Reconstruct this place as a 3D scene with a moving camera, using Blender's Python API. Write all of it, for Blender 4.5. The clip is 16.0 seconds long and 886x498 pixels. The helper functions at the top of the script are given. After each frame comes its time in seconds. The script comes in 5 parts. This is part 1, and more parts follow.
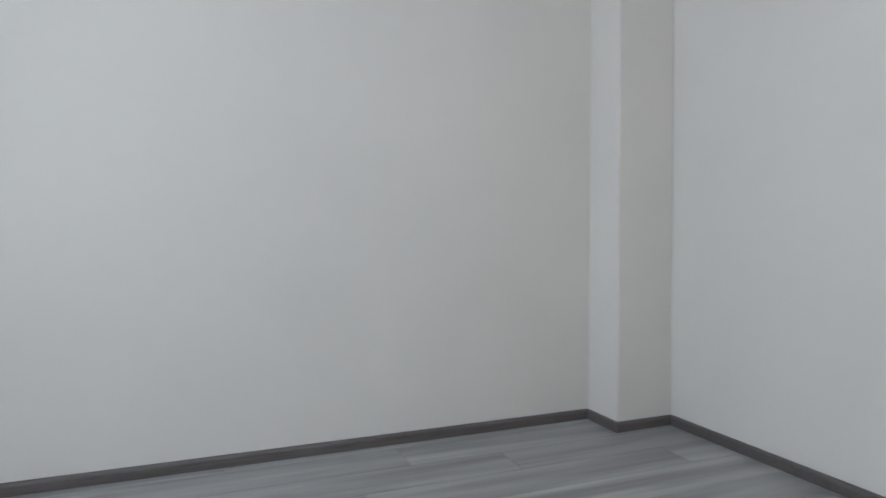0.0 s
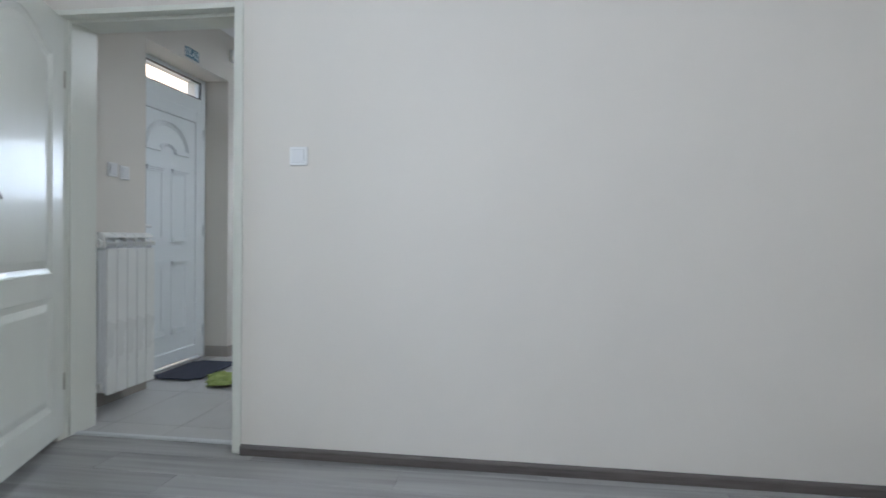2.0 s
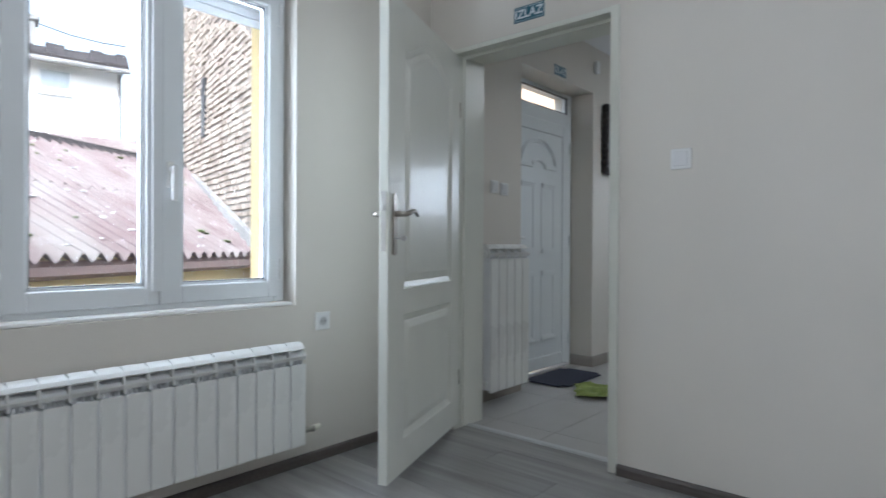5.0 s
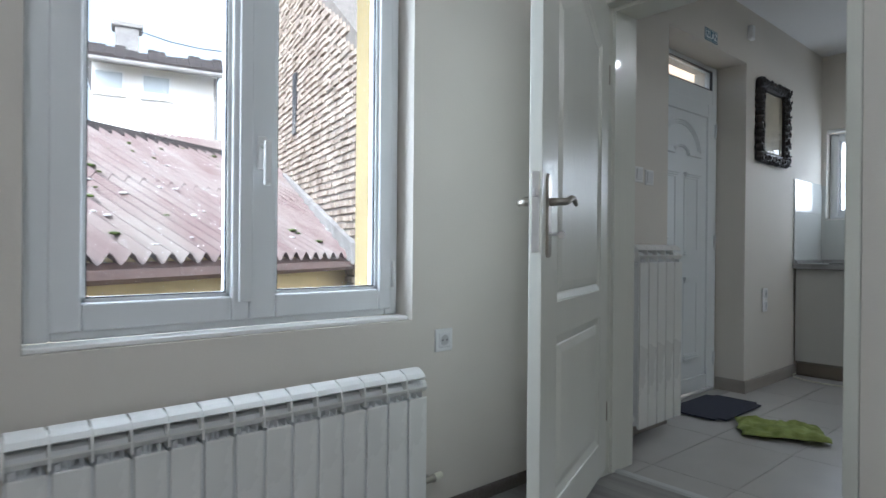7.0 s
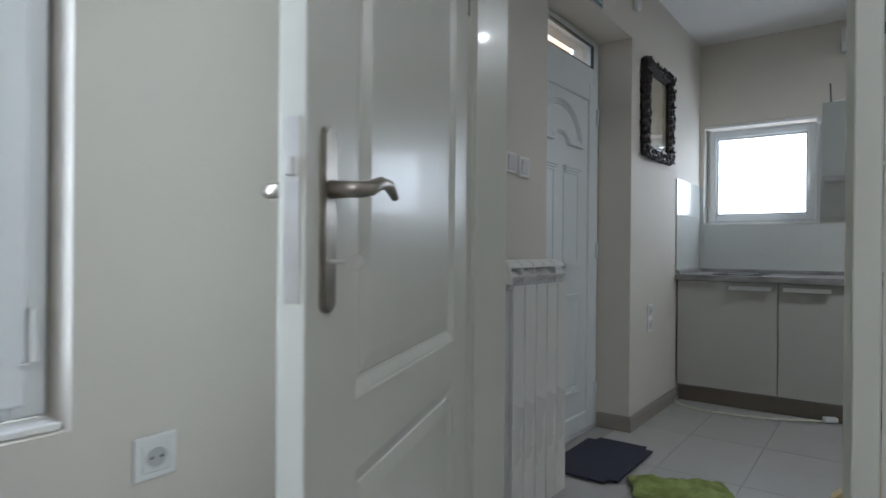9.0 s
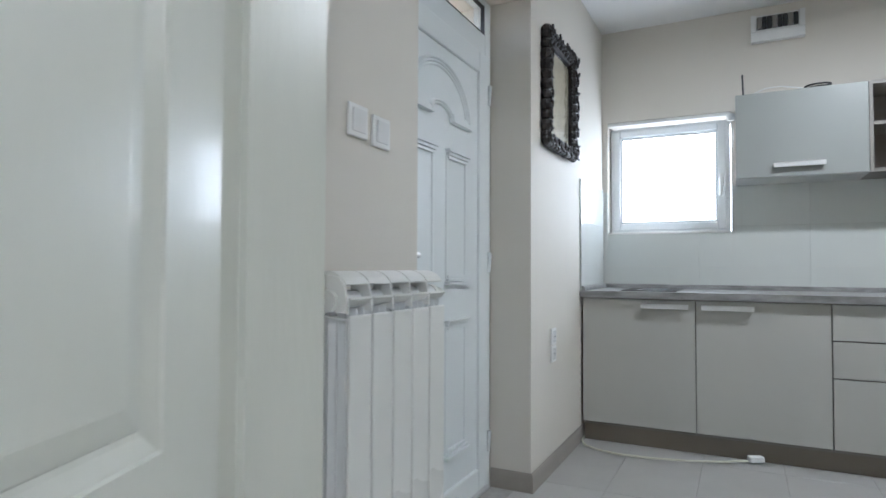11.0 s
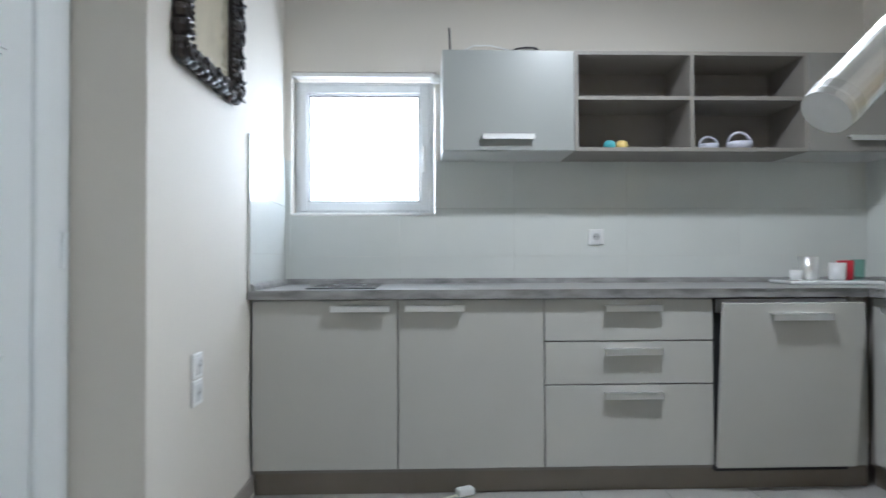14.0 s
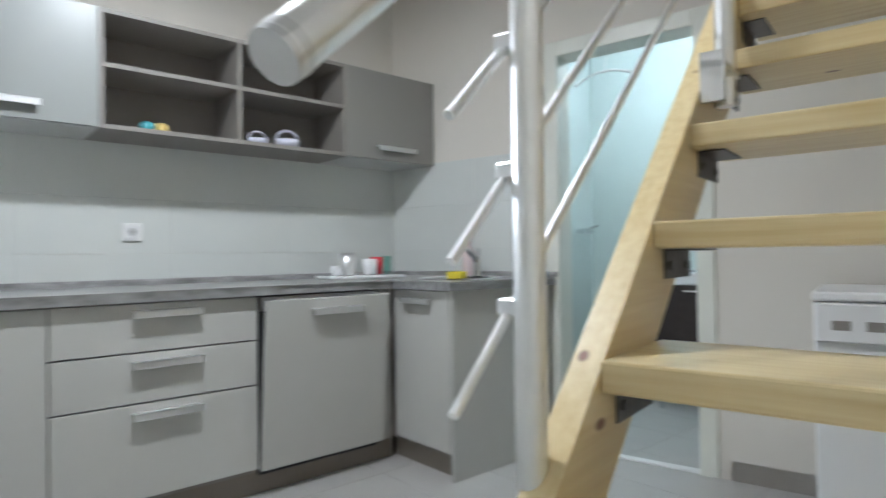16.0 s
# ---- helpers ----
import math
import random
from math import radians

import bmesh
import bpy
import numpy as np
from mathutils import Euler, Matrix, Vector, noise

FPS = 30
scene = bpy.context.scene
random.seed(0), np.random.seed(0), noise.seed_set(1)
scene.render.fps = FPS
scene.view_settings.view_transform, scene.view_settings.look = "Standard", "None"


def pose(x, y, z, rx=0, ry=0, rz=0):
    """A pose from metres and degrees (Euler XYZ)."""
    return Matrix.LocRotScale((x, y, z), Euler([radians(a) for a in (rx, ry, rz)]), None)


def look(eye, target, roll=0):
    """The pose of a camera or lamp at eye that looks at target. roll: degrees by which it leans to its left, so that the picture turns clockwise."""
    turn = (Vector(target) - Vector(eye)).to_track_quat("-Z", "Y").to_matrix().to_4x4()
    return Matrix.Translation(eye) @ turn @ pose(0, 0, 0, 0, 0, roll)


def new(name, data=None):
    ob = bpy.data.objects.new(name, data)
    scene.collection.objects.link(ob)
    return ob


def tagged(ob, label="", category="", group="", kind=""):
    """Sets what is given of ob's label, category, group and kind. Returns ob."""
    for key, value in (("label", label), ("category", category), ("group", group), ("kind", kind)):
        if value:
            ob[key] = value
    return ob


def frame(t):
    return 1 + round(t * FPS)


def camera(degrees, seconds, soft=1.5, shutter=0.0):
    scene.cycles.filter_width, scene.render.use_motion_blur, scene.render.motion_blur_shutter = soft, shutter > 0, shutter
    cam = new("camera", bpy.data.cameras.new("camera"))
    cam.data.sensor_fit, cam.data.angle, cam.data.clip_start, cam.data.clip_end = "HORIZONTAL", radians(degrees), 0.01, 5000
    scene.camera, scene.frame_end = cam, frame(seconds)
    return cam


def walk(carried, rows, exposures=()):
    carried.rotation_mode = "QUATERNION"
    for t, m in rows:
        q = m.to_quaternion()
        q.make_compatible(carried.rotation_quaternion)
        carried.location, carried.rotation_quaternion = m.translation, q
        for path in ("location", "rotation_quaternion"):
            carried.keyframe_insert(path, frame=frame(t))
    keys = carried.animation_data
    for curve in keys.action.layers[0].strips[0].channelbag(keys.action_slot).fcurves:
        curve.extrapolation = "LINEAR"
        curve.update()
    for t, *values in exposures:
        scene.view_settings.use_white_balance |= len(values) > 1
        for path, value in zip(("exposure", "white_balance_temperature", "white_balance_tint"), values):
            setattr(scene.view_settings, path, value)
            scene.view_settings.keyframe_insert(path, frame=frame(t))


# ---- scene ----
cam = camera(73.6, 16.0, 1.5, 0.5)
PATH = [
    (0, (0.421, 0.4, 0.899), (1.157, 2.259, 0.855), 0.0),
    (0.5, (0.407, 0.307, 0.896), (0.846, 2.258, 0.876), -0.1),
    (1, (0.388, 0.332, 0.946), (0.542, 2.325, 0.906), 0.5),
    (1.5, (0.404, 0.34, 0.971), (0.316, 2.338, 0.927), 0.6),
    (2, (0.376, 0.36, 0.974), (0.091, 2.339, 0.941), 0.7),
    (2.5, (0.338, 0.378, 0.979), (-0.129, 2.323, 0.947), 0.6),
    (3, (0.275, 0.392, 0.981), (-0.375, 2.283, 0.95), 0.5),
    (3.5, (0.249, 0.407, 0.978), (-0.596, 2.22, 0.953), 0.3),
    (4, (0.237, 0.425, 0.98), (-0.784, 2.145, 0.959), 0.3),
    (4.5, (0.245, 0.438, 0.982), (-0.936, 2.052, 0.965), 0.3),
    (5, (0.217, 0.437, 0.978), (-1.099, 1.944, 0.967), 0.3),
    (5.2, (0.183, 0.437, 0.981), (-1.191, 1.89, 0.968), 0.4),
    (7.3, (-0.442, 0.813, 0.965), (-1.948, 2.129, 0.96), 0.5),
    (7.5, (-0.483, 0.899, 0.982), (-1.949, 2.259, 0.974), 0.6),
    (8, (-0.604, 1.101, 1.008), (-1.989, 2.544, 1.003), 0.5),
    (8.5, (-0.76, 1.339, 1.014), (-2.049, 2.868, 1.009), 0.6),
    (9, (-0.885, 1.545, 1.026), (-2.079, 3.149, 1.024), 0.5),
    (9.2, (-0.915, 1.637, 1.022), (-2.079, 3.264, 1.026), 0.5),
    (11.3, (-1.219, 2.423, 0.998), (-2.074, 4.23, 1.052), 0.3),
    (11.5, (-1.237, 2.506, 1.01), (-2.062, 4.328, 1.047), 0.3),
    (12, (-1.267, 2.718, 1.009), (-2.033, 4.565, 1.045), 0.2),
    (12.5, (-1.288, 2.889, 1.009), (-1.944, 4.777, 1.046), 0.2),
    (13, (-1.324, 3.05, 1.017), (-1.799, 4.992, 1.047), 0.2),
    (13.5, (-1.328, 3.163, 0.995), (-1.497, 5.156, 1.029), -0.1),
    (14, (-1.299, 3.273, 0.996), (-1.237, 5.272, 1.028), -0.2),
    (14.5, (-1.263, 3.33, 0.99), (-0.923, 5.301, 1.027), -0.4),
    (15, (-1.206, 3.349, 0.989), (-0.577, 5.247, 1.024), -0.4),
    (15.5, (-1.149, 3.373, 0.977), (-0.221, 5.145, 1.009), -0.6),
    (16, (-1.091, 3.419, 0.98), (0.22, 4.93, 1.003), -0.8),
]
EXPOSURES = [(t, stops, kelvin, 8) for t, stops, kelvin in ((0, 0.14, 5300), (1.5, 0.16, 5280), (3.5, 0.0, 5330), (5, -0.44, 5370), (7.5, -0.65, 5450), (9, -0.55, 5500), (11.5, 0.65, 5370), (13, 0.65, 5370), (14.5, 0.62, 5380), (15.2, 0.64, 5400), (16, 0.82, 5460))]
walk(cam, [(t, look(eye, target, roll)) for t, eye, target, roll in PATH], EXPOSURES)

# ---------------------------------------------------------------- light
world = bpy.data.worlds.new("sky")
world.use_nodes = True
scene.world = world
wn = world.node_tree.nodes
sky = wn.new("ShaderNodeTexSky")
sky.sky_type = "NISHITA"
sky.sun_disc = False
sky.dust_density, sky.air_density = 6.0, 1.2
sky.sun_elevation, sky.sun_rotation = radians(35), radians(145)
wn["Background"].inputs["Strength"].default_value = 0.7
pale = wn.new("ShaderNodeHueSaturation")
pale.inputs["Saturation"].default_value = 0.3
world.node_tree.links.new(sky.outputs[0], pale.inputs["Color"])
world.node_tree.links.new(pale.outputs[0], wn["Background"].inputs[0])


OBL0 = pose(1.078, 6.38, 0, 0, 0, -77.0)


def lamp(name, kind, m, energy, colour, size=0.2, size_y=None):
    data = bpy.data.lights.new(name, kind)
    data.energy, data.color = energy, colour
    if kind == "SUN":
        data.angle = radians(size)
    elif kind == "AREA":
        data.size = size
        if size_y:
            data.shape, data.size_y = "RECTANGLE", size_y
    else:
        data.shadow_soft_size = size
    ob = new(name, data)
    ob.matrix_world = m
    return ob


lamp("sun", "SUN", look((0, 0, 10), (-8.0, 11.6, 0)), 3.0, (1.0, 0.96, 0.91), 5.0)
lamp("window_daylight", "AREA", look((-2.14, 1.42, 1.43), (0, 1.42, 1.31)), 46, (0.95, 0.98, 1.0), 0.95, 1.25)
lamp("kitchen_window_daylight", "AREA", look((-1.63, 6.53, 1.595), (-1.63, 4, 1.4)), 5, (0.94, 0.98, 1.0), 0.55, 0.5)
lamp("hall_lamp_glow", "AREA", pose(-0.45, 5.0, 2.49), 19.5, (1.0, 0.95, 0.88), 0.13)
# Unseen fill added to lift the room's walls; no lamp is known here.
lamp("room_fill_light", "POINT", pose(0.3, 0.2, 2.36), 48, (1.0, 0.94, 0.87), 0.12)
lamp("bathroom_lamp_glow", "POINT", (OBL0 @ pose(1.6, 0.8, 2.35)), 12, (0.95, 1.0, 0.99), 0.12)


# ---------------------------------------------------------------- materials
def material(name, colour, rough=0.6, metal=0.0, vary=0.06, scale=3.0, bump=0.0, bump_scale=60.0, stretch=(1, 1, 1), spec=0.5,
             second=None, coat=0.0, per_object=0.0, emit=None, strength=0.0):
    m = bpy.data.materials.new(name)
    m.use_nodes = True
    n, l = m.node_tree.nodes, m.node_tree.links
    b = n["Principled BSDF"]
    b.inputs["Roughness"].default_value = rough
    b.inputs["Metallic"].default_value = metal
    b.inputs["Specular IOR Level"].default_value = spec
    b.inputs["Coat Weight"].default_value = coat
    tc = n.new("ShaderNodeTexCoord")
    mp = n.new("ShaderNodeMapping")
    mp.inputs["Scale"].default_value = stretch
    l.new(tc.outputs["Object"], mp.inputs[0])
    big = n.new("ShaderNodeTexNoise")
    big.inputs["Scale"].default_value = scale
    big.inputs["Detail"].default_value = 5
    l.new(mp.outputs[0], big.inputs["Vector"])
    ramp = n.new("ShaderNodeMapRange")
    ramp.inputs["From Min"].default_value, ramp.inputs["From Max"].default_value = 0.3, 0.7
    l.new(big.outputs[0], ramp.inputs[0])
    mix = n.new("ShaderNodeMix")
    mix.data_type = "RGBA"
    lo = tuple(c * (1 - vary) for c in colour)
    hi = second or tuple(min(1, c * (1 + vary)) for c in colour)
    mix.inputs["A"].default_value, mix.inputs["B"].default_value = (*lo, 1), (*hi, 1)
    l.new(ramp.outputs[0], mix.inputs["Factor"])
    out = mix.outputs["Result"]
    if per_object:
        info = n.new("ShaderNodeObjectInfo")
        hsv = n.new("ShaderNodeHueSaturation")
        rr = n.new("ShaderNodeMapRange")
        rr.inputs["To Min"].default_value, rr.inputs["To Max"].default_value = 1 - per_object, 1 + per_object
        l.new(info.outputs["Random"], rr.inputs[0])
        l.new(rr.outputs[0], hsv.inputs["Value"])
        l.new(out, hsv.inputs["Color"])
        out = hsv.outputs[0]
    l.new(out, b.inputs["Base Color"])
    rmap = n.new("ShaderNodeMapRange")
    rmap.inputs["To Min"].default_value, rmap.inputs["To Max"].default_value = max(0.02, rough * 0.88), min(1, rough * 1.12)
    l.new(big.outputs[0], rmap.inputs[0])
    l.new(rmap.outputs[0], b.inputs["Roughness"])
    if bump:
        fine = n.new("ShaderNodeTexNoise")
        fine.inputs["Scale"].default_value = bump_scale
        fine.inputs["Detail"].default_value = 4
        l.new(mp.outputs[0], fine.inputs["Vector"])
        bp = n.new("ShaderNodeBump")
        bp.inputs["Strength"].default_value = bump
        bp.inputs["Distance"].default_value = 0.004
        l.new(fine.outputs[0], bp.inputs["Height"])
        l.new(bp.outputs[0], b.inputs["Normal"])
    if emit:
        b.inputs["Emission Color"].default_value = (*emit, 1)
        b.inputs["Emission Strength"].default_value = strength
    return m


def wood(name, dark, light, rough=0.45, grain=14.0, stretch=(0.6, 9, 9), per_object=0.0, bump=0.15, knots=False, blotch=None):
    """Boards whose grain runs along the object's x."""
    m = material(name, dark, rough, vary=0.0, scale=grain, second=light, stretch=stretch, bump=bump, bump_scale=grain * 3, per_object=per_object)
    n, l = m.node_tree.nodes, m.node_tree.links
    info = n.new("ShaderNodeObjectInfo")
    add = n.new("ShaderNodeVectorMath")
    add.operation = "ADD"
    comb = n.new("ShaderNodeCombineXYZ")
    mul = n.new("ShaderNodeMath")
    mul.operation = "MULTIPLY"
    mul.inputs[1].default_value = 37.0
    l.new(info.outputs["Random"], mul.inputs[0])
    for k in range(3):
        l.new(mul.outputs[0], comb.inputs[k])
    mp = next(x for x in n if x.type == "MAPPING")
    tc = next(x for x in n if x.type == "TEX_COORD")
    l.new(tc.outputs["Object"], add.inputs[0])
    l.new(comb.outputs[0], add.inputs[1])
    l.new(add.outputs[0], mp.inputs[0])
    b = n["Principled BSDF"]
    src = b.inputs["Base Color"].links[0].from_socket
    if blotch:
        bt = n.new("ShaderNodeTexNoise")
        bt.inputs["Scale"].default_value = 1.6
        bt.inputs["Detail"].default_value = 3
        l.new(mp.outputs[0], bt.inputs["Vector"])
        r = n.new("ShaderNodeMapRange")
        r.inputs["From Min"].default_value, r.inputs["From Max"].default_value = 0.48, 0.68
        r.inputs["To Max"].default_value = 0.75
        l.new(bt.outputs[0], r.inputs[0])
        mx = n.new("ShaderNodeMix")
        mx.data_type = "RGBA"
        mx.inputs["B"].default_value = (*blotch, 1)
        l.new(src, mx.inputs["A"])
        l.new(r.outputs[0], mx.inputs["Factor"])
        l.new(mx.outputs["Result"], b.inputs["Base Color"])
        src = mx.outputs["Result"]
    if knots:
        vo = n.new("ShaderNodeTexVoronoi")
        vo.inputs["Scale"].default_value = 6.0
        km = n.new("ShaderNodeMapping")
        km.inputs["Scale"].default_value = (0.75, 1.5, 1.5)
        l.new(add.outputs[0], km.inputs[0])
        l.new(km.outputs[0], vo.inputs["Vector"])
        r = n.new("ShaderNodeMapRange")
        r.inputs["From Min"].default_value, r.inputs["From Max"].default_value = 0.09, 0.05
        l.new(vo.outputs["Distance"], r.inputs[0])
        mx = n.new("ShaderNodeMix")
        mx.data_type = "RGBA"
        mx.inputs["B"].default_value = (0.23, 0.09, 0.035, 1)
        l.new(src, mx.inputs["A"])
        l.new(r.outputs[0], mx.inputs["Factor"])
        l.new(mx.outputs["Result"], b.inputs["Base Color"])
    return m


def glass(name, colour=(1, 1, 1), rough=0.0):
    m = bpy.data.materials.new(name)
    m.use_nodes = True
    n, l = m.node_tree.nodes, m.node_tree.links
    n.remove(n["Principled BSDF"])
    tr, gl, mx, lw = (n.new("ShaderNode" + k) for k in ("BsdfTransparent", "BsdfGlossy", "MixShader", "LayerWeight"))
    lw.inputs["Blend"].default_value = 0.5
    pw, mul, add = (n.new("ShaderNodeMath") for k in range(3))
    pw.operation, mul.operation, add.operation = "POWER", "MULTIPLY", "ADD"
    pw.inputs[1].default_value, mul.inputs[1].default_value, add.inputs[1].default_value = 5.0, 0.9, 0.03
    tr.inputs[0].default_value = (*colour, 1)
    gl.inputs["Roughness"].default_value = rough
    l.new(lw.outputs["Facing"], pw.inputs[0])
    l.new(pw.outputs[0], mul.inputs[0])
    l.new(mul.outputs[0], add.inputs[0])
    l.new(add.outputs[0], mx.inputs[0])
    l.new(tr.outputs[0], mx.inputs[1])
    l.new(gl.outputs[0], mx.inputs[2])
    l.new(mx.outputs[0], n["Material Output"].inputs[0])
    return m


M_WALL = material("wall_paint", (0.70, 0.662, 0.60), 0.75, vary=0.025, scale=1.2, bump=0.12, bump_scale=140)
M_CEIL = material("ceiling_paint", (0.80, 0.79, 0.78), 0.8, vary=0.02, scale=1.0, bump=0.1, bump_scale=120)
M_REVEAL = material("white_reveal_paint", (0.80, 0.79, 0.77), 0.6, vary=0.02, scale=2.0, bump=0.06)
M_CREAM = material("cream_gloss_paint", (0.735, 0.74, 0.67), 0.33, vary=0.03, scale=2.0, bump=0.2, bump_scale=26, stretch=(2.5, 2.5, 0.5), coat=0.12)
M_PVC = material("white_pvc", (0.78, 0.80, 0.81), 0.3, vary=0.015, scale=2.0)
M_PVCDOOR = material("white_door_pvc", (0.77, 0.80, 0.81), 0.32, vary=0.015, scale=2.0)
M_RAD = material("white_radiator_enamel", (0.80, 0.80, 0.77), 0.28, vary=0.015, scale=4.0)
M_RADIN = material("radiator_fin_enamel", (0.79, 0.80, 0.80), 0.45, vary=0.03, scale=4.0)
M_PLASTIC = material("white_plastic", (0.80, 0.80, 0.79), 0.3, vary=0.01)
# Grey that paints the shade of switch grooves and socket wells.
M_GAPSHADE = material("plastic_gap_shade", (0.50, 0.50, 0.50), 0.5, vary=0.02)
M_DARK = material("dark_plastic", (0.03, 0.03, 0.032), 0.4, vary=0.1)
M_GAP = material("dark_gap", (0.02, 0.02, 0.02), 0.9)
M_STEEL = material("satin_steel", (0.93, 0.93, 0.93), 0.33, metal=1.0, vary=0.04, scale=20)
M_CHROME = material("chrome", (0.75, 0.76, 0.78), 0.1, metal=1.0, vary=0.02)
M_ALU = material("brushed_aluminium", (0.82, 0.82, 0.82), 0.42, metal=1.0, vary=0.03, scale=30)
M_NICKEL = material("antique_nickel", (0.42, 0.39, 0.34), 0.3, metal=1.0, vary=0.15, scale=30)
M_SKIRT = wood("skirting_brown", (0.085, 0.072, 0.064), (0.125, 0.108, 0.098), 0.4, 10)
M_LAM = wood("grey_oak_laminate", (0.25, 0.243, 0.232), (0.37, 0.362, 0.348), 0.33, 4, (0.35, 5, 5), 0.14, 0.04, blotch=(0.135, 0.131, 0.124))
M_PINE = wood("lacquered_pine", (0.70, 0.54, 0.26), (0.83, 0.70, 0.42), 0.3, 9, (0.35, 7, 7), 0.05, 0.06, knots=True)
M_PINE_S = wood("lacquered_pine_stringer", (0.68, 0.52, 0.25), (0.80, 0.66, 0.38), 0.3, 9, (0.35, 7, 7), 0.0, 0.06, knots=True)
M_DARKSTEEL = material("dark_zinc_steel", (0.16, 0.15, 0.14), 0.45, metal=0.8, vary=0.2, scale=30)
M_TILE = material("beige_floor_tile", (0.44, 0.43, 0.41), 0.3, vary=0.05, scale=5, per_object=0.03, bump=0.03)
M_GROUT = material("grout", (0.40, 0.385, 0.365), 0.9, vary=0.08, scale=30)
M_TSKIRT = material("taupe_tile_skirting", (0.33, 0.30, 0.265), 0.45, vary=0.06, scale=6)
M_WTILE = material("pale_wall_tile", (0.66, 0.68, 0.655), 0.14, vary=0.02, scale=4, per_object=0.015)
M_MINT = material("mint_bath_tile", (0.66, 0.745, 0.72), 0.2, vary=0.03, scale=4, per_object=0.015)
M_CAB = material("greige_cabinet_front", (0.50, 0.495, 0.465), 0.4, vary=0.02, scale=3)
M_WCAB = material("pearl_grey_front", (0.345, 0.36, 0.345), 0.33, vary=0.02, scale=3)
M_CARC = material("grey_brown_carcass", (0.27, 0.25, 0.225), 0.5, vary=0.04, scale=6)
M_PLINTH = material("taupe_plinth", (0.24, 0.21, 0.175), 0.45, vary=0.05, scale=5)
M_COUNTER = material("grey_stone_laminate", (0.22, 0.215, 0.21), 0.3, vary=0.25, scale=18, bump=0.03, stretch=(0.5, 1.5, 1.5), second=(0.36, 0.355, 0.35))
M_BLACKGLASS = material("black_hob_glass", (0.02, 0.02, 0.022), 0.05, vary=0.1)
M_FRAME = material("black_carved_wood", (0.018, 0.013, 0.011), 0.35, vary=0.4, scale=25, bump=0.3, bump_scale=90)
M_PARCH = material("old_parchment", (0.50, 0.45, 0.33), 0.6, vary=0.2, scale=9)
M_SIGN = material("teal_sign", (0.03, 0.13, 0.19), 0.4, vary=0.05)
M_SIGNW = material("sign_white", (0.75, 0.80, 0.82), 0.5, vary=0.02)
M_MAT = material("navy_rubber_mat", (0.025, 0.028, 0.048), 0.85, vary=0.2, scale=120, bump=0.5, bump_scale=300)
M_CLOTH = material("green_cloth", (0.20, 0.26, 0.045), 0.9, vary=0.2, scale=14, bump=0.5, bump_scale=240, second=(0.36, 0.42, 0.13))
M_CABLE = material("cream_cable", (0.70, 0.70, 0.58), 0.5, vary=0.04)
M_ROOF = material("pink_corrugated_roof", (0.20, 0.130, 0.125), 0.85, vary=0.2, scale=1.6, second=(0.27, 0.24, 0.22), bump=0.12, bump_scale=40, stretch=(1.6, 1, 1))
M_OLDTILE = material("weathered_roof_tile", (0.05, 0.042, 0.04), 0.9, vary=0.4, scale=6, bump=0.4)
M_MOSS = material("moss", (0.07, 0.10, 0.02), 0.95, vary=0.3, scale=20)
M_YELLOW = material("yellow_render", (0.80, 0.65, 0.34), 0.85, vary=0.05, scale=2, bump=0.2)
M_WHITEWALL = material("white_render", (0.80, 0.80, 0.79), 0.85, vary=0.03, scale=1, bump=0.2)
M_GUTTER = material("brown_gutter", (0.20, 0.13, 0.11), 0.5, vary=0.15, scale=6)
M_BRICK = material("old_brick", (0.30, 0.235, 0.18), 0.9, vary=0.35, scale=3.5, bump=0.5, bump_scale=30, second=(0.52, 0.45, 0.38))
M_MORTAR = material("old_mortar", (0.20, 0.18, 0.16), 0.95, vary=0.2, scale=8)
M_CEMENT = material("weathered_cement", (0.28, 0.27, 0.26), 0.9, vary=0.25, scale=4, bump=0.3)
M_GROUND = material("courtyard_concrete", (0.32, 0.31, 0.30), 0.9, vary=0.15, scale=1)
M_GLASS = glass("window_glass")
M_GREENGLASS = glass("green_tinted_glass", (0.80, 0.93, 0.90), 0.02)
M_DKBROWN = material("dark_wenge_front", (0.03, 0.02, 0.018), 0.35, vary=0.2, scale=20, stretch=(1, 12, 1))
M_BLUE = material("blue_soap", (0.05, 0.35, 0.60), 0.2, vary=0.05)
M_RED = material("red_plastic", (0.55, 0.03, 0.05), 0.3, vary=0.05)
M_SPONGE = material("yellow_sponge", (0.75, 0.62, 0.04), 0.9, vary=0.1, scale=60, bump=0.4)
M_CERAMIC = material("white_ceramic", (0.80, 0.80, 0.80), 0.12, vary=0.01)
M_LAV = material("lavender_ceramic", (0.62, 0.62, 0.72), 0.2, vary=0.03)
M_LAMPGLASS = material("lamp_glass", (0.9, 0.9, 0.88), 0.4, emit=(1.0, 0.95, 0.88), strength=4.0)


# ---------------------------------------------------------------- mesh helpers
def finish(name, bm, mat, smooth=False):
    me = bpy.data.meshes.new(name)
    bmesh.ops.recalc_face_normals(bm, faces=bm.faces)
    bm.to_mesh(me)
    bm.free()
    if mat:
        me.materials.append(mat)
    if smooth:
        for p in me.polygons:
            p.use_smooth = True
    return me


def part(name, bm, mat, parent, label="", smooth=False):
    """One mesh object under a thing or a part."""
    ob = new(name, finish(name, bm, mat, smooth))
    ob.parent = parent
    if label:
        ob["label"] = label
    return ob


def thing(name, m, label, category, group="", kind=""):
    ob = new(name)
    ob.empty_display_size = 0.05
    ob.matrix_world = m
    return tagged(ob, label, category, group, kind)


